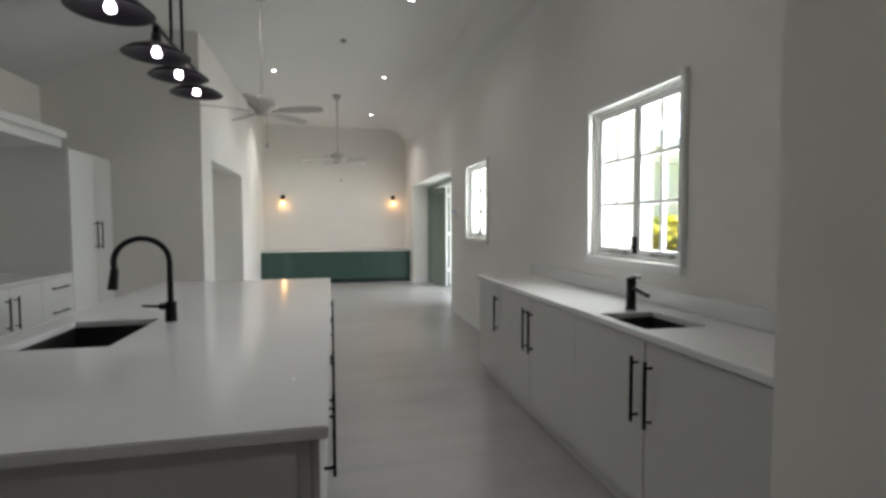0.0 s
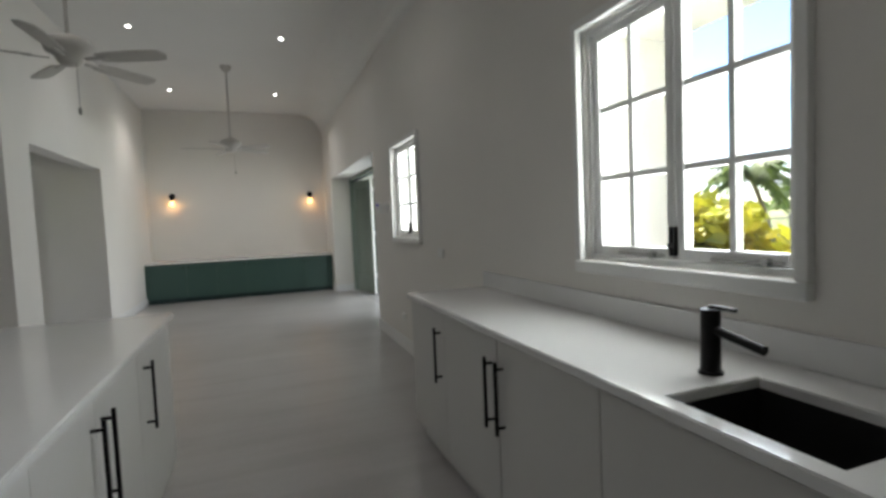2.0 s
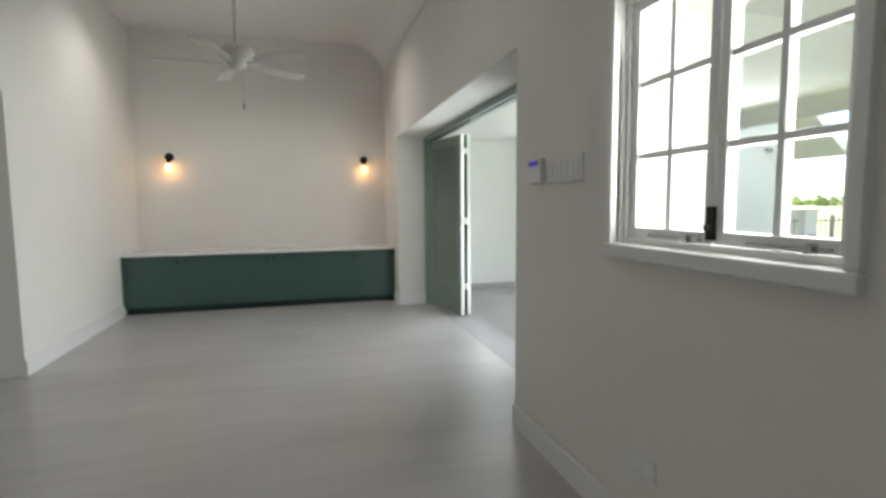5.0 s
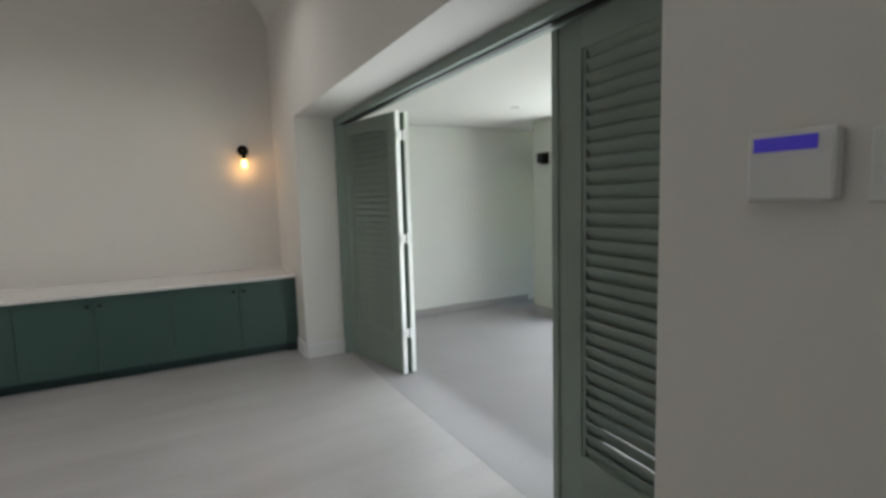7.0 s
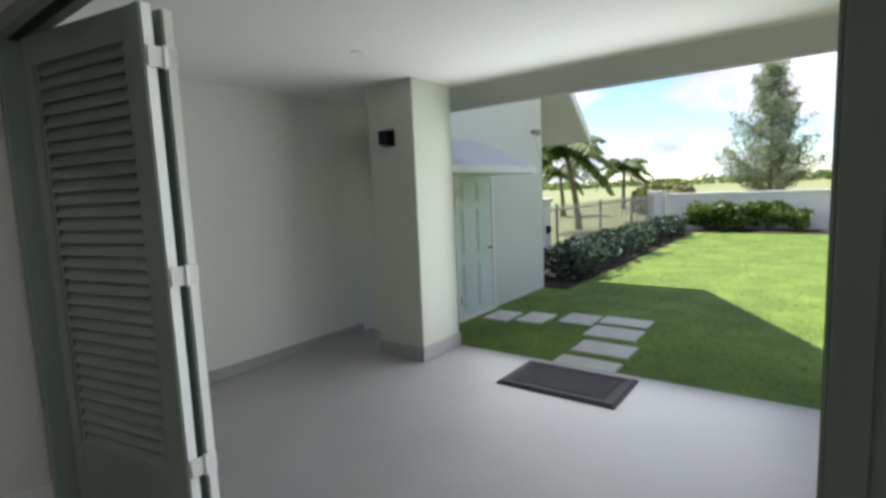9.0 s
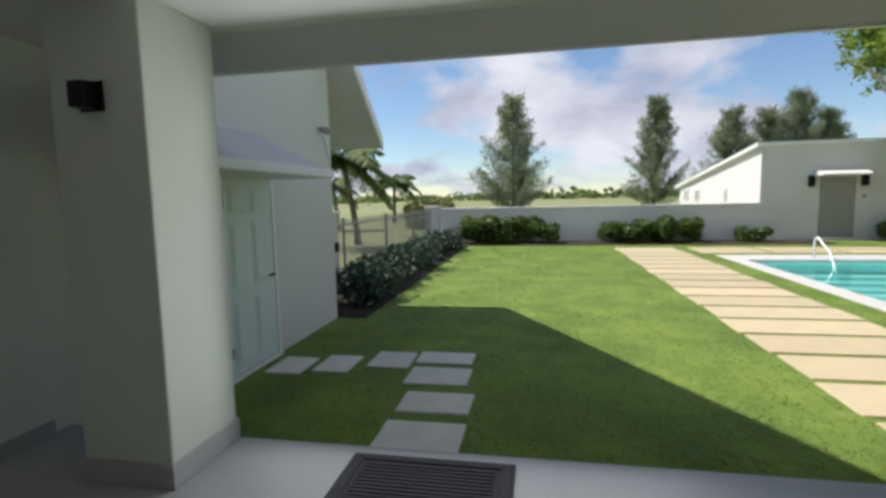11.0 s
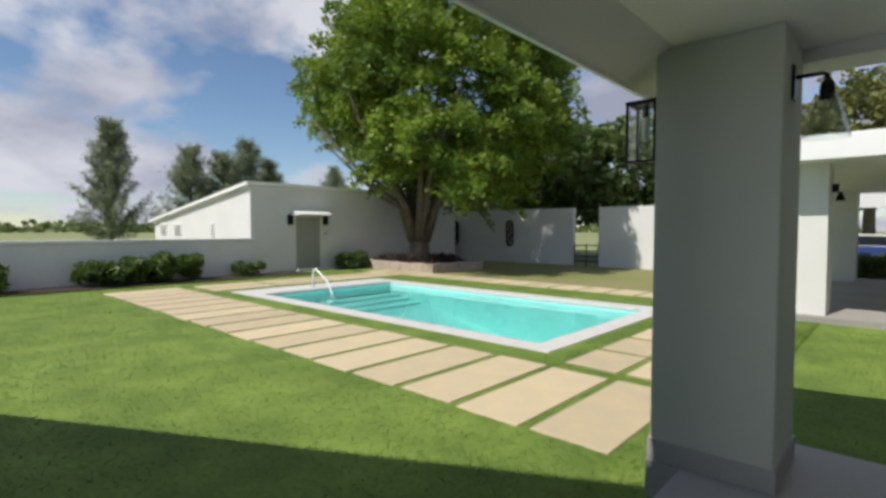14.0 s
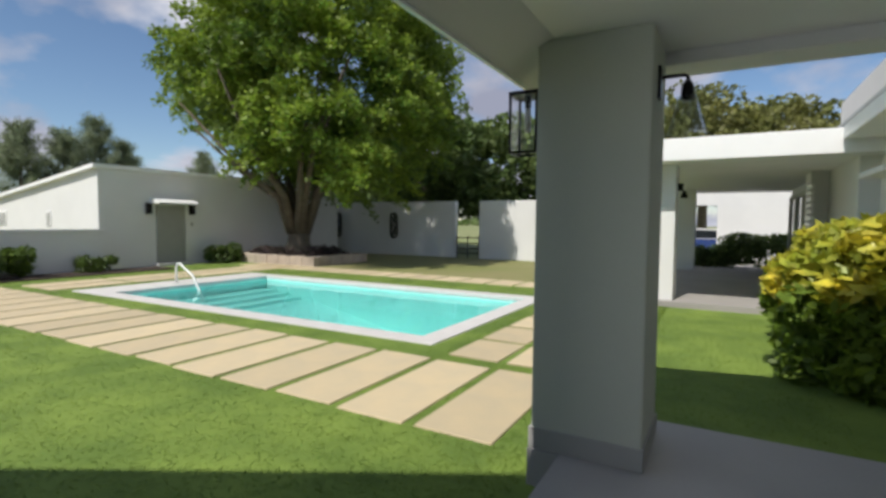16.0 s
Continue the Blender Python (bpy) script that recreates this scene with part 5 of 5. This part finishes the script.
for k in range(9):
    part("shutter_slat", bbox(3.64, 3.70, -2.35, -1.75, 1.1 + k * 0.13, 1.18 + k * 0.13, bev=0.006), M_TRIM, wg)
part("shutter_stile", bbox(3.64, 3.70, -2.45, -2.352, 1.0, 2.3), M_TRIM, wg)
part("lamp_bracket", bbox(5.95, 6.049, -0.45, -0.35, 2.05, 2.2), M_BLACK, wg)
part("lamp_shade", bcyl((5.93, -0.4, 2.05), (5.93, -0.4, 1.9), 0.03, 0.075), M_BLACK, wg)
fw = thing("garden_wall", (5.0, -14.5, GZ), "white rendered far wall with a small opening", "garden wall")
bm = bmesh.new()
for q in ((1.0, 5.47, GZ, 2.8), (6.35, 8.5, GZ, 2.8), (5.47, 6.35, 2.25, 2.8), (5.47, 6.35, GZ, 0.3)):
    box(bm, q[0], q[1], -14.6, -14.4, q[2], q[3])
part("wall", bm, M_EXT, fw)
solid("driveway", bbox(-2, 12, -24, -9.6, GZ - 0.04, GZ + 0.016), M_DRIVE, "grey concrete driveway", kind="structure")


def parked_car(x, y):
    c = thing("parked_car", (x, y, GZ), "blue parked car beyond the far wall", "car")
    part("body", prism(bmesh.new(), [(-2.0, 0.35), (-2.05, 0.75), (-1.3, 0.92), (1.2, 0.95), (2.0, 0.8), (2.05, 0.4)], "y", -0.85, 0.85), M_CARB, c, local=True)
    cb = part("cabin", prism(bmesh.new(), [(-1.2, 0.92), (-0.6, 1.42), (0.7, 1.45), (1.35, 0.95)], "y", -0.75, 0.75), M_PLASTIC, c, "pale roof and pillars", local=True)
    part("side_window", prism(bmesh.new(), [(-1.0, 0.97), (-0.55, 1.36), (0.65, 1.38), (1.1, 0.98)], "y", 0.751, 0.76), M_DARKGL, cb, local=True)
    for xx in (-1.25, 1.3):
        for yy in (-0.8, 0.8):
            w = part("wheel", bcyl((xx, yy - 0.1, 0.32), (xx, yy + 0.1, 0.32), 0.32, n=20), M_RUBBER, c, local=True)
            part("rim", bcyl((xx, yy - 0.105, 0.32), (xx, yy + 0.105, 0.32), 0.19, n=16), M_STEEL, w, local=True)


parked_car(5.9, -17.5)

# window with hood and bars on the house wall
hw = thing("window_3", (XO, 2.6, 0.9), "white barred window with a hood on the outside wall", "window", kind="structure")
part("hood", prism(bmesh.new(), [(XO + 0.001, 2.30), (XO + 0.45, 2.16), (XO + 0.45, 2.08), (XO + 0.001, 2.08)], "y", 1.1, 2.45), M_TRIM, hw)
part("window_frame", box(box(bbox(XO + 0.001, XO + 0.12, 1.2, 1.27, 0.7, 2.07), XO + 0.001, XO + 0.12, 2.28, 2.35, 0.7, 2.07), XO + 0.001, XO + 0.14, 1.2, 2.35, 0.63, 0.699), M_TRIM, hw)
part("pane", bbox(XO + 0.002, XO + 0.012, 1.27, 2.28, 0.7, 2.07), M_DARKGL, hw)
for k in range(9):
    part("bar", bbox(XO + 0.08, XO + 0.10, 1.33 + k * 0.105, 1.35 + k * 0.105, 0.70, 2.07), M_TRIM, hw)

# ---- plants ----
NP = np.random.default_rng(7)


def leaf_mesh(name, centres, size, mat, up=0.3, slim=0.5, droop=0.0):
    """one small four-cornered leaf at each centre, turned at random"""
    c = np.asarray(centres, dtype=float)
    n = len(c)
    d = NP.normal(size=(n, 3)); d[:, 2] = d[:, 2] * (1 - up) - droop
    d /= np.linalg.norm(d, axis=1)[:, None]
    e = np.cross(d, NP.normal(size=(n, 3)))
    e /= np.linalg.norm(e, axis=1)[:, None]
    s = (size * NP.uniform(0.6, 1.35, n))[:, None]
    v = np.stack([c - d * s * 0.5, c + e * s * slim * 0.5 - d * s * 0.05, c + d * s * 0.5, c - e * s * slim * 0.5 - d * s * 0.05], axis=1).reshape(-1, 3)
    me = bpy.data.meshes.new(name)
    f = np.arange(4 * n).reshape(n, 4)
    me.from_pydata(v.tolist(), [], f.tolist())
    me.materials.append(mat)
    return me


def clumps(boxes, per, spread):
    """points gathered in tufts: around each centre a shell of leaves"""
    out = []
    for cx, cy, cz, r in boxes:
        n = max(8, int(per * (r / spread) ** 2))
        p = NP.normal(size=(n, 3)); p /= np.linalg.norm(p, axis=1)[:, None]
        p *= (r * NP.uniform(0.55, 1.05, n) ** 0.6)[:, None]
        p[:, 2] *= 0.7
        out.append(p + np.array([cx, cy, cz]))
    return np.concatenate(out)


def plant(name, at, centres, size, mat, label, category, group="", slim=0.5, stems=None, stem_mat=None, droop=0.0):
    t = thing(name, at, label, category, group)
    me = leaf_mesh("foliage", np.asarray(centres) - np.array(at), size, mat, slim=slim, droop=droop)
    ob = new("foliage", me)
    ob.parent = t
    if stems is not None:
        part("trunk", stems, stem_mat or M_BARK, t, smooth=True)
    return t


def big_tree(x, y):
    z0 = GZ + 0.25
    bm = bmesh.new()
    rnd = random.Random(3)
    tube(bm, [(x, y, z0 - 0.1), (x, y, z0 + 0.5), (x - 0.05, y, z0 + 1.3)], [0.58, 0.44, 0.40], n=14)
    for k in range(11):
        a = k * 2 * math.pi / 11 + rnd.uniform(-0.2, 0.2)
        r = rnd.uniform(2.2, 4.6)
        bx, by = x + 0.28 * math.cos(a), y + 0.28 * math.sin(a)
        hh = rnd.uniform(4.5, 8.0)
        tube(bm, [(bx, by, z0 + 0.9), (x + 0.75 * math.cos(a), y + 0.75 * math.sin(a), z0 + 2.3), (x + r * 0.5 * math.cos(a), y + r * 0.5 * math.sin(a), z0 + hh * 0.62), (x + r * math.cos(a + 0.2), y + r * math.sin(a + 0.2), z0 + hh)], [0.20, 0.15, 0.09, 0.03], n=8)
    pts = []
    for k in range(760):
        u = NP.normal(size=3); u /= np.linalg.norm(u)
        rr = NP.uniform(0.45, 1.0) ** 0.45
        wob = 1 + 0.13 * math.sin(3 * math.atan2(u[1], u[0]) + 1) + 0.1 * math.sin(5 * u[2] + 2 * u[0])
        c = np.array([x - 0.95 + 5.0 * u[0] * rr * wob, y - 0.55 + 4.7 * u[1] * rr * wob, 7.0 + (5.0 if u[2] > 0 else 4.3) * u[2] * rr * wob])
        if c[2] < 2.5 or (c[2] < 3.4 and NP.uniform() < 0.5):
            continue
        # a flat spray that reaches outwards and droops at its tip
        n = int(NP.uniform(130, 260))
        out = np.array([u[0], u[1], 0.35 * u[2] + 0.15]); out /= np.linalg.norm(out)
        side = np.cross(out, (0, 0, 1.0)); side /= np.linalg.norm(side)
        ln, wd = NP.uniform(0.9, 1.7), NP.uniform(0.45, 0.85)
        f = NP.uniform(-0.5, 1.0, n)
        g = NP.normal(0, 0.5, n) * (1.05 - np.abs(f) * 0.7)
        pts.append(c + np.outer(f * ln, out) + np.outer(g * wd, side) + np.outer(NP.normal(0, 0.13, n) - 0.30 * np.clip(f, 0, 1) ** 2 - 0.16 * g ** 2, (0, 0, 1.0)))
    return plant("big_tree", (x, y, z0), np.concatenate(pts), 0.19, M_LEAF, "broad leafy green tree with many rising limbs", "tree", slim=0.5, stems=bm)


big_tree(20.05, -3.85)


def casuarina(x, y, h, w, seed):
    bm = bmesh.new()
    tube(bm, [(x, y, GZ - 0.2), (x + 0.1, y, h * 0.5), (x, y, h * 0.98)], [0.16, 0.10, 0.02], n=7)
    rnd = np.random.default_rng(seed)
    pts = []
    for k in range(int(85 + 7 * h)):
        f = rnd.uniform(0.03, 0.93)
        a = rnd.uniform(0, 2 * math.pi)
        reach = w * (1.05 - f) ** 0.78 * rnd.uniform(0.45, 1.15) + 0.15
        n = int(150 * reach / w) + 60
        s = rnd.uniform(0.1, 1, n) ** 0.7
        px = x + reach * s * math.cos(a) + rnd.normal(0, 0.11 * w * 0.5, n)
        py = y + reach * s * math.sin(a) + rnd.normal(0, 0.11 * w * 0.5, n)
        pz = GZ + f * h + 0.75 * reach * s ** 1.5 + rnd.normal(0, 0.16, n)
        pts.append(np.stack([px, py, pz], axis=1))
    return plant("casuarina_tree", (x, y, GZ), np.concatenate(pts), 0.34, M_PINE, "feathery grey-green casuarina tree beyond the wall", "tree", "casuarinas", slim=0.16, stems=bm)


TREES = [(46, 11.9, 10.4, 3.3), (50, -0.2, 10.3, 2.7), (55, -8.0, 9.8, 3.2), (55, -11.0, 9.6, 3.2), (56, -14.0, 11.2, 3.4), (57, -17.0, 9.6, 3.0), (60, -28.0, 10.0, 3.5)]
for k, (tx, ty, th, tw) in enumerate(TREES):
    casuarina(tx, ty, th, tw, 20 + k)


def palm(x, y, h, lean, fr, label):
    """arching fronds, each a rib with paired hanging leaflets"""
    bm = bmesh.new()
    pts = [(x + lean * (i / 6) ** 1.4, y, GZ + h * i / 6) for i in range(7)]
    tube(bm, pts, [0.17, 0.13, 0.12, 0.11, 0.10, 0.10, 0.09], n=8)
    t = thing("palm_tree", (x, y, GZ), label, "palm tree", "palms")
    part("trunk", bm, M_BARK, t, smooth=True)
    top = Vector(pts[-1])
    rnd = random.Random(int(x * 10))
    for k in range(16):
        a, el = k * 2.4, 1.15 - 0.09 * k
        out = Vector((math.cos(a), math.sin(a), 0))
        side = Vector((-math.sin(a), math.cos(a), 0))
        bm = bmesh.new()
        rib = [top + out * (fr * s_ * math.cos(el * 0.7)) + Vector((0, 0, fr * s_ * math.sin(el) - 0.75 * fr * s_ * s_)) for s_ in [i / 12 for i in range(13)]]
        tube(bm, rib, [0.03 - 0.0022 * i for i in range(13)], n=5)
        for i in range(1, 13):
            for f in (0.0, 0.5):
                p = rib[i - 1].lerp(rib[i], f)
                ln = fr * 0.36 * math.sin(math.pi * min(1, 0.18 + 0.78 * (i + f) / 13)) + 0.05
                for sg in (-1, 1):
                    q = p + side * sg * ln * 0.75 + out * ln * 0.35 + Vector((0, 0, -ln * rnd.uniform(0.35, 0.8)))
                    w_ = out * 0.035 * fr
                    bm.faces.new([bm.verts.new(v) for v in (p - w_, p.lerp(q, 0.5) - w_ * 1.1, q, p.lerp(q, 0.5) + w_ * 1.1, p + w_)])
        part("frond", bm, M_LEAFD, t)
    return t


palm(21.3, 16.6, 3.1, -1.3, 1.9, "leaning coconut palm with drooping fronds")
palm(38.0, 20.0, 3.0, 0.2, 2.0, "small coconut palm in the field")
palm(30.0, 21.0, 2.6, -0.5, 1.5, "young coconut palm beside the fence")


def far_tree(x, y, h, w, mat, seed, label):
    rnd = np.random.default_rng(seed)
    bm = bmesh.new()
    tube(bm, [(x, y, GZ - 0.1), (x, y, h * 0.35), (x + 0.3, y, h * 0.7)], [0.35, 0.25, 0.08], n=8)
    cl = []
    for k in range(150):
        u = rnd.normal(size=3); u /= np.linalg.norm(u)
        rr = rnd.uniform(0.4, 1.0) ** 0.5
        cl.append((x + w * u[0] * rr, y + w * u[1] * rr, h * 0.62 + h * 0.38 * u[2] * rr, rnd.uniform(0.6, 1.2)))
    return plant("tree", (x, y, GZ), clumps(cl, 60, 0.8), 0.42, mat, label, "tree", "trees behind the wall", slim=0.5, stems=bm)


for k, (tx, ty, th, tw, mt_) in enumerate(((21.0, -15.0, 8.0, 4.0, M_LEAFD), (16.5, -16.0, 7.2, 3.6, M_LEAFD), (12.0, -22.0, 6.5, 3.2, M_LEAFD), (27.0, -16.0, 8.5, 4.5, M_LEAFD), (6.5, -27.0, 10.5, 4.2, M_LEAFO), (2.0, -30.0, 9.8, 4.0, M_LEAFO), (-3.0, -31.0, 8.5, 4.0, M_LEAFO), (10.5, -31.0, 8.5, 3.5, M_LEAFO))):
    far_tree(tx, ty, th, tw, mt_, 50 + k, "leafy green tree behind the garden wall")


def shrub_row(name, p, q, n, r, h, mat, size, label, group, per=150, slim=0.45):
    for k in range(n):
        f = (k + 0.5) / n
        x, y = p[0] + (q[0] - p[0]) * f + NP.uniform(-0.12, 0.12), p[1] + (q[1] - p[1]) * f + NP.uniform(-0.15, 0.15)
        rr = r * NP.uniform(0.8, 1.2)
        cl = [(x + NP.uniform(-rr, rr) * 0.6, y + NP.uniform(-rr, rr) * 0.6, GZ + h * NP.uniform(0.25, 0.85), rr * 0.5) for _ in range(9)]
        plant(name, (x, y, GZ), clumps(cl, per, 0.35), size, mat, label, "shrub", group, slim=slim)


solid("planting_bed", bbox(9.96, 20.9, 12.3, 13.54, GZ - 0.03, GZ + 0.04, bev=0.02), M_SOIL, "dark soil bed along the fence", kind="structure")
solid("planting_bed", bbox(20.55, 21.79, 0.9, 13.3, GZ - 0.03, GZ + 0.045, bev=0.02), M_SOIL, "dark soil bed along the wall", kind="structure")
shrub_row("shrub", (10.3, 12.75), (20.4, 12.9), 15, 0.52, 0.62, M_LEAFB, 0.12, "low dusty blue-green shrub in the bed by the fence", "shrubs by the fence")
shrub_row("shrub", (21.2, 12.6), (21.2, 9.3), 6, 0.55, 1.0, M_LEAFM, 0.22, "bright green bush against the white wall", "bushes along the wall", slim=0.35)
shrub_row("shrub", (21.2, 7.9), (21.2, 4.6), 6, 0.5, 0.9, M_LEAFM, 0.22, "bright green bush against the white wall", "bushes along the wall", slim=0.35)
shrub_row("shrub", (21.3, 3.6), (21.5, 2.2), 2, 0.35, 0.5, M_LEAFM, 0.18, "small green bush by the pool house", "bushes along the wall", slim=0.35)
shrub_row("shrub", (21.6, -0.9), (21.6, -1.7), 2, 0.45, 0.7, M_LEAFD, 0.16, "dark green bush by the pool house wall", "bushes along the wall")
shrub_row("ground_cover", (18.05, -2.7), (21.25, -2.7), 8, 0.42, 0.62, M_LEAFR, 0.13, "dark purple ground cover in the planter", "planter plants")
shrub_row("ground_cover", (18.05, -4.1), (21.25, -4.4), 8, 0.42, 0.62, M_LEAFR, 0.13, "dark purple ground cover in the planter", "planter plants")
shrub_row("shrub", (5.1, -10.7), (7.0, -10.7), 6, 0.6, 0.8, M_LEAFD, 0.16, "low dark green bush beyond the open wing", "bushes beyond the wing")
shrub_row("shrub", (3.2, -10.7), (5.0, -10.7), 4, 0.7, 1.4, M_LEAFD, 0.16, "dark green bush beyond the open wing", "bushes beyond the wing")


def croton(x, y):
    cl = []
    cg = []
    for k in range(80):
        u = NP.normal(size=3); u /= np.linalg.norm(u)
        u[2] = abs(u[2]) if NP.uniform() < 0.7 else u[2] * 0.4
        p = (x + 0.78 * u[0], y + 0.98 * u[1], GZ + 0.75 + 0.80 * u[2], NP.uniform(0.14, 0.24))
        (cl if p[2] > GZ + 0.95 else cg).append(p)
    t = plant("croton_bush", (x, y, GZ), clumps(cl, 70, 0.2), 0.2, M_LEAFY, "croton bush, yellow on top and dark green below", "shrub", slim=0.42)
    lo = [(x + 0.7 * math.cos(a) * NP.uniform(0.3, 1), y + 0.85 * math.sin(a) * NP.uniform(0.3, 1), GZ + NP.uniform(0.1, 0.95), 0.26) for a in NP.uniform(0, 6.28, 70)]
    ob = new("lower_foliage", leaf_mesh("lower_foliage", clumps(cg + lo, 90, 0.22) - np.array([x, y, GZ]), 0.14, M_LEAF, slim=0.45))
    ob.parent = t
    bm = bmesh.new()
    for k in range(7):
        a = k * 0.9
        tube(bm, [(x + 0.08 * math.cos(a), y + 0.08 * math.sin(a), GZ), (x + 0.35 * math.cos(a), y + 0.4 * math.sin(a), GZ + 0.7), (x + 0.5 * math.cos(a), y + 0.6 * math.sin(a), GZ + 1.2)], [0.025, 0.018, 0.008], n=6)
    part("stem", bm, M_BARK, t)


croton(3.85, 4.35)
croton(3.75, 2.5)


def grass_blades():
    """short blades on the near lawn"""
    n = 150000
    x = 6.1 + 15 * NP.uniform(0, 1, n) ** 1.6
    y = NP.uniform(-1.0, 12.6, n)
    south = NP.uniform(0, 1, n) < 0.12
    x[south] = NP.uniform(4.3, 8.2, south.sum()); y[south] = NP.uniform(0.8, 7.0, south.sum())
    keep = ~((x > POOL[0] - 0.05) & (x < POOL[1] + 0.05) & (y > POOL[2] - 0.05) & (y < POOL[3] + 0.05))
    fr = np.abs(((x - 6.94 + 0.3825) % 0.765) - 0.3825) < 0.33
    keep &= ~(fr & (y > 5.86) & (y < 7.54) & (x > 6.6) & (x < 19.5))
    row = np.abs(((5.14 - y + 0.485) % 0.97) - 0.485) < 0.44
    keep &= ~(row & (np.abs(x - 7.35) < 0.72) & (y < 5.6))
    for cx, cy, hx, hy_ in ((7.92, 12.36, 0.24, 0.18), (8.02, 11.91, 0.25, 0.18), (8.21, 11.39, 0.24, 0.21), (8.32, 10.85, 0.18, 0.29), (7.80, 10.83, 0.215, 0.29), (7.19, 10.73, 0.20, 0.29), (6.60, 10.73, 0.23, 0.30)):
        keep &= ~((np.abs(x - cx) < hx) & (np.abs(y - cy) < hy_))
    keep &= ~((y > 12.0) & (x > 9.9)) & ~((x < 6.26) & (y > 7.0))
    x, y = x[keep], y[keep]
    n = len(x)
    a = NP.uniform(0, 6.283, n)
    h = NP.uniform(0.006, 0.017, n)
    w = NP.uniform(0.003, 0.006, n) * (1 + (x - 6) * 0.07)
    lx, ly = NP.normal(0, 0.03, n), NP.normal(0, 0.03, n)
    z = np.full(n, GZ + 0.012)
    v = np.stack([np.stack([x - w * np.cos(a), y - w * np.sin(a), z], 1), np.stack([x + w * np.cos(a), y + w * np.sin(a), z], 1), np.stack([x + lx, y + ly, z + h], 1)], axis=1).reshape(-1, 3)
    me = bpy.data.meshes.new("grass")
    me.from_pydata(v.tolist(), [], np.arange(3 * n).reshape(n, 3).tolist())
    me.materials.append(M_BLADE)
    tagged(new("grass", me), "short mown green grass blades of the lawn", "grass", kind="stuff")


grass_blades()


def far_woods():
    pts = []
    for k in range(260):
        a = NP.uniform(-1.5, 0.95)
        d = NP.uniform(260, 420)
        cx, cy = d * math.cos(a), d * math.sin(a)
        r = NP.uniform(3, 7)
        m = 34
        u = NP.normal(size=(m, 3)); u[:, 2] = np.abs(u[:, 2])
        u /= np.linalg.norm(u, axis=1)[:, None]
        pts.append(np.stack([cx + u[:, 0] * r * 2.2, cy + u[:, 1] * r * 2.2, GZ + u[:, 2] * r * NP.uniform(0.5, 1.0)], 1))
    tagged(new("far_woods", leaf_mesh("far_woods", np.concatenate(pts), 3.2, M_LEAFD, slim=0.8)), "line of dark green woods on the horizon", "woods", kind="stuff")


far_woods()
shrub_row("field_bush", (30.0, 16.0), (48.0, 19.0), 9, 1.3, 1.4, M_DRYGRASS, 0.5, "dry yellow bush in the field beyond the fence", "field bushes", per=40)
